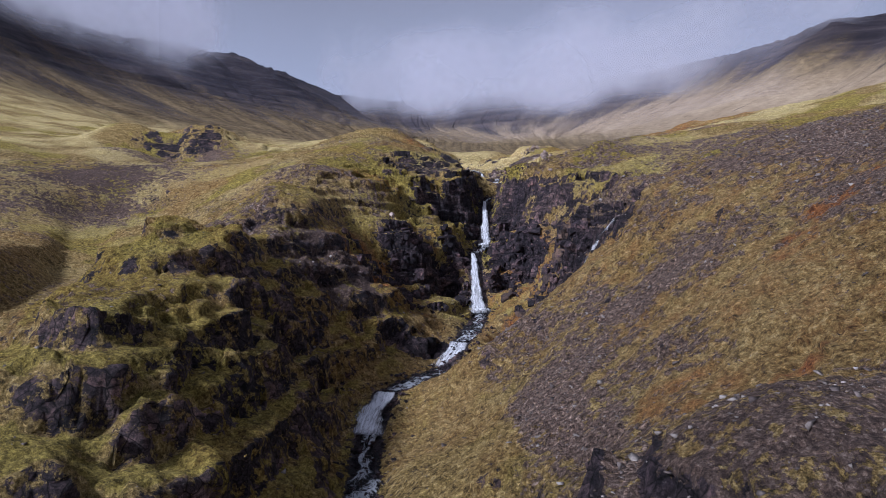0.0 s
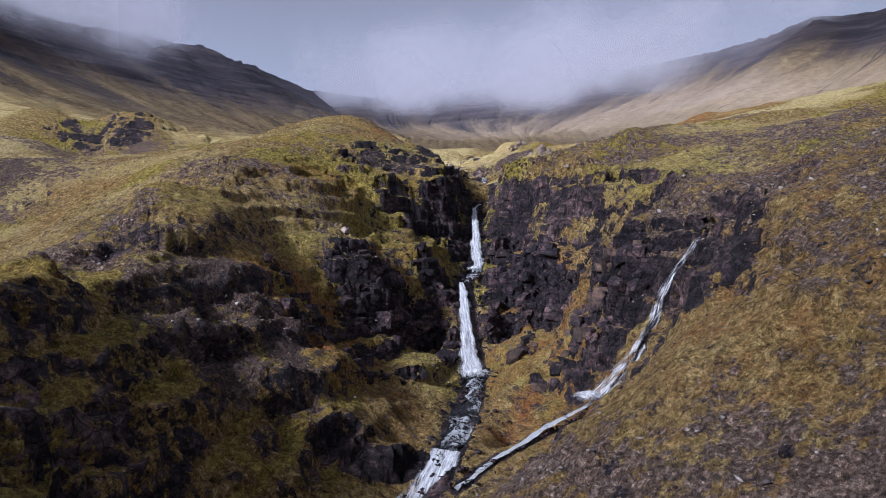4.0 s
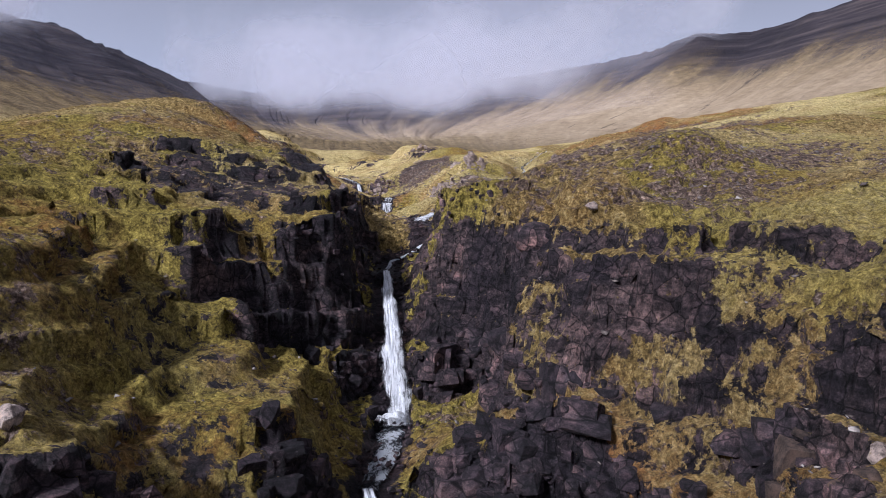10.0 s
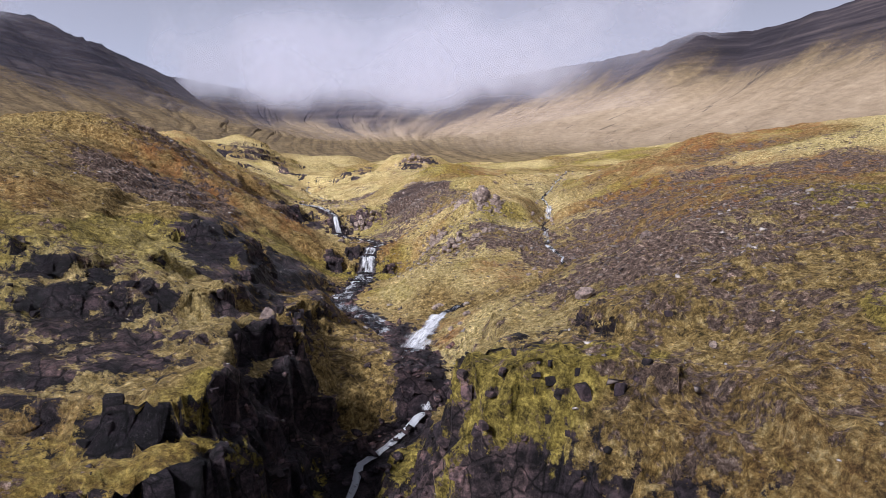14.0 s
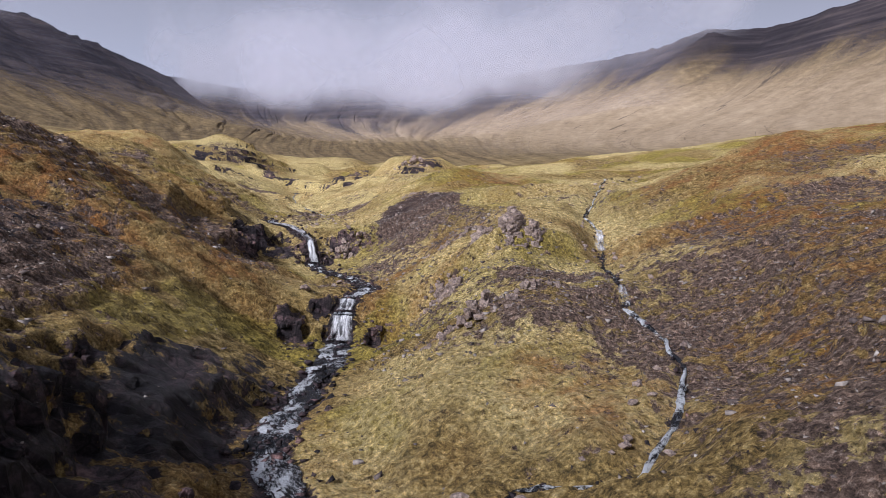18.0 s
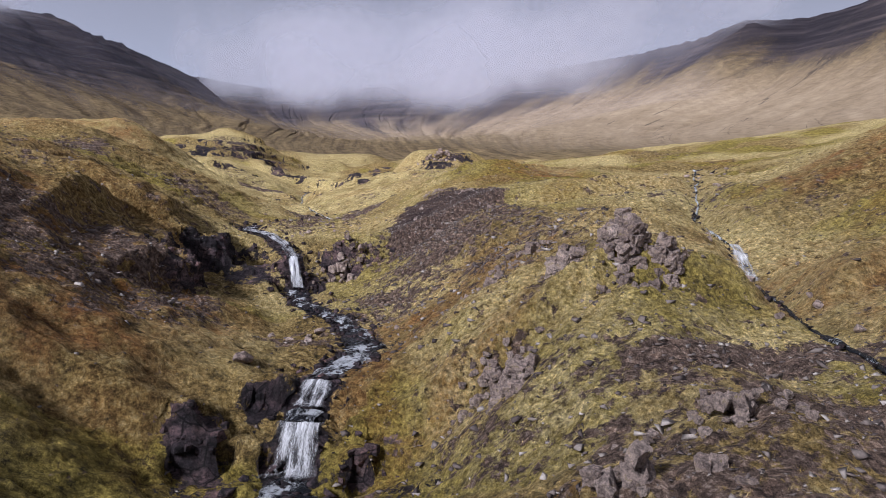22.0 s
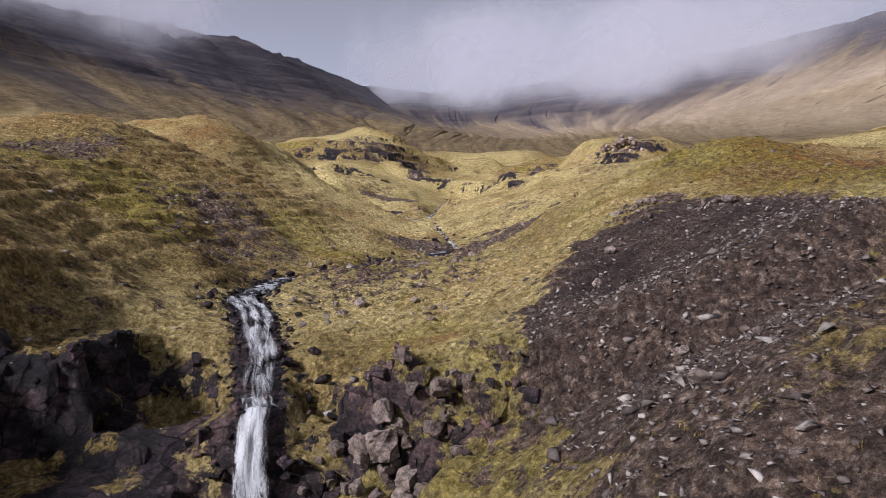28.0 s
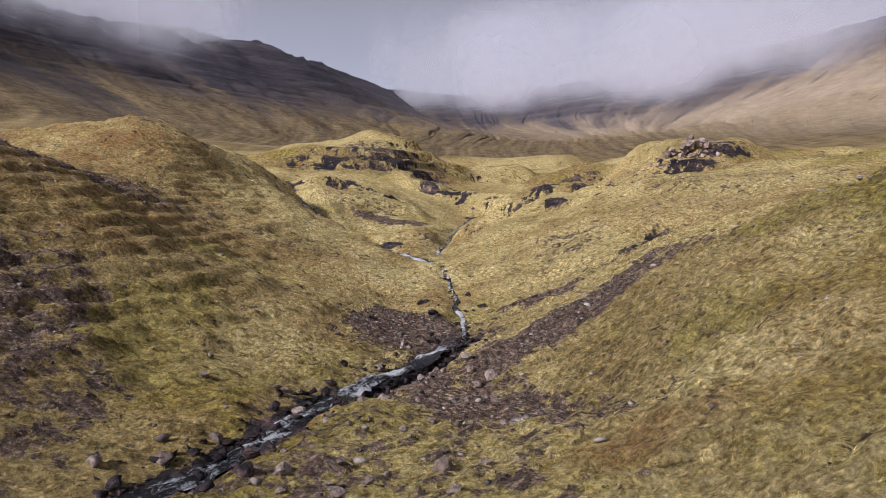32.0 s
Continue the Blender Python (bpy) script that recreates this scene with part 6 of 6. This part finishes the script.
# ---- clouds on the heights ----
def cloud_material(name, density, scale, albedo):
    """Vapour: soft and torn at its edges."""
    m, n, l, out = material(name)
    c = n.new("ShaderNodeTexCoord").outputs["Object"]
    mp = n.new("ShaderNodeMapping")
    mp.inputs["Scale"].default_value = (1.0, 1.0, 1.3)
    l.new(c, mp.inputs["Vector"])
    f = noise_node(n, l, scale, 4, 0.5, mp.outputs[0])
    share = sum_node(n, l, attribute(n, "edge"), sum_node(n, l, sum_node(n, l, f, 0.5, "SUBTRACT"), 1.5, "MULTIPLY"))
    share = value_ramp(n, l, share, 0.1, 1.0, 0, density)
    share = sum_node(n, l, share, value_ramp(n, l, attribute(n, "edge"), 0.0, 0.3), "MULTIPLY")
    d = n.new("ShaderNodeBsdfDiffuse")
    d.inputs["Color"].default_value = (*albedo, 1)
    t = n.new("ShaderNodeBsdfTranslucent")
    t.inputs["Color"].default_value = (*albedo, 1)
    mx = n.new("ShaderNodeMixShader")
    mx.inputs[0].default_value = 0.5
    l.new(d.outputs[0], mx.inputs[1]); l.new(t.outputs[0], mx.inputs[2])
    tr = n.new("ShaderNodeBsdfTransparent")
    cut = n.new("ShaderNodeMixShader")
    l.new(share, cut.inputs[0]); l.new(tr.outputs[0], cut.inputs[1]); l.new(mx.outputs[0], cut.inputs[2])
    l.new(cut.outputs[0], out.inputs[0])
    return m
VAPOUR = cloud_material("vapour", 0.92, 0.0055, (0.62, 0.62, 0.69))
HAZE = cloud_material("haze", 0.11, 0.004, (0.52, 0.52, 0.66))


def veil_sheet(line, mat, label, name="cloud", lift=55, depth=70):
    """A bank of cloud along a line of x, y, height of its underside and thickness there."""
    line = [tuple(float(v) for v in row) for row in line]
    for _ in range(4):
        line = [line[0]] + [tuple(p * w + q * (1 - w) for p, q in zip(a, b)) for a, b in zip(line, line[1:]) for w in (0.75, 0.25)] + [line[-1]]
    p = np.array(line)
    d = np.r_[0, np.cumsum(np.hypot(np.diff(p[:, 0]), np.diff(p[:, 1])))]
    t = np.arange(0, d[-1], 15.0)
    px, py, base, thick = (np.interp(t, d, p[:, k])[:, None] for k in range(4))
    h = np.linspace(0, 1, 34)[None]
    ZZ = base - 90 + (depth + 250) * h
    XX, YY = px + 0 * h, py - 60 * (h - 0.5)
    off = ZZ - base
    edge = thick * smooth(-lift, lift, off) * (1 - smooth(depth - 30, depth + 130, off)) * smooth(0, 60, t)[:, None] * (1 - smooth(d[-1] - 75, d[-1] - 15, t))[:, None]
    ob = sheet(name, XX, YY, ZZ, mat, {"edge": edge})
    ob.visible_shadow = False
    return tagged(ob, label, "cloud", group="clouds")
veil_sheet([(-330, 1664, 330, 0), (-240, 1592, 300, 0.8), (-110, 1488, 272, 1.05), (60, 1355, 247, 1.1), (200, 1245, 240, 1.1), (330, 1142, 243, 1), (440, 1055, 262, 0.7), (540, 976, 288, 0.55), (640, 898, 312, 0)],
           VAPOUR, "low grey cloud hiding the head of the valley", lift=46, depth=95)
veil_sheet([(-200, 1500, 285, 0), (-90, 1405, 258, 0.6), (30, 1287, 232, 0.7), (170, 1177, 222, 0.75), (290, 1083, 232, 0.6), (400, 997, 275, 0)], VAPOUR, "wisps of grey cloud below the plateau", lift=48, depth=40)
veil_sheet([(-690, 390, 272, 0.6), (-600, 610, 272, 0.9), (-520, 810, 276, 1.05), (-455, 970, 276, 1.1), (-405, 1100, 294, 0.75), (-365, 1200, 325, 0.35), (-300, 1330, 345, 0)], VAPOUR, "grey cloud clinging to the mountain edge", lift=45)
veil_sheet([(-600, 480, 280, 0), (-520, 680, 280, 0.6), (-450, 855, 284, 0.7), (-400, 980, 298, 0.4), (-345, 1120, 320, 0)], VAPOUR, "ragged grey cloud along the dark mountain", lift=45, depth=40)
veil_sheet([(-520, 560, 240, 0), (-460, 700, 242, 0.7), (-415, 830, 246, 0.9), (-385, 890, 250, 1.0), (-360, 960, 258, 0.85), (-335, 1050, 276, 0.4), (-315, 1120, 292, 0)], VAPOUR, "soft grey cloud drifting before the dark mountain", lift=45, depth=60)
# added sheet that tints the mountains in place of hazy air
veil_sheet([(-560, 700, 150, 0.7), (-300, 1010, 150, 1), (-60, 1120, 150, 1), (180, 1060, 150, 1), (470, 800, 160, 0.6)], HAZE, "thin bluish sheet standing in for the haze of distance", "haze_sheet", lift=70, depth=240)
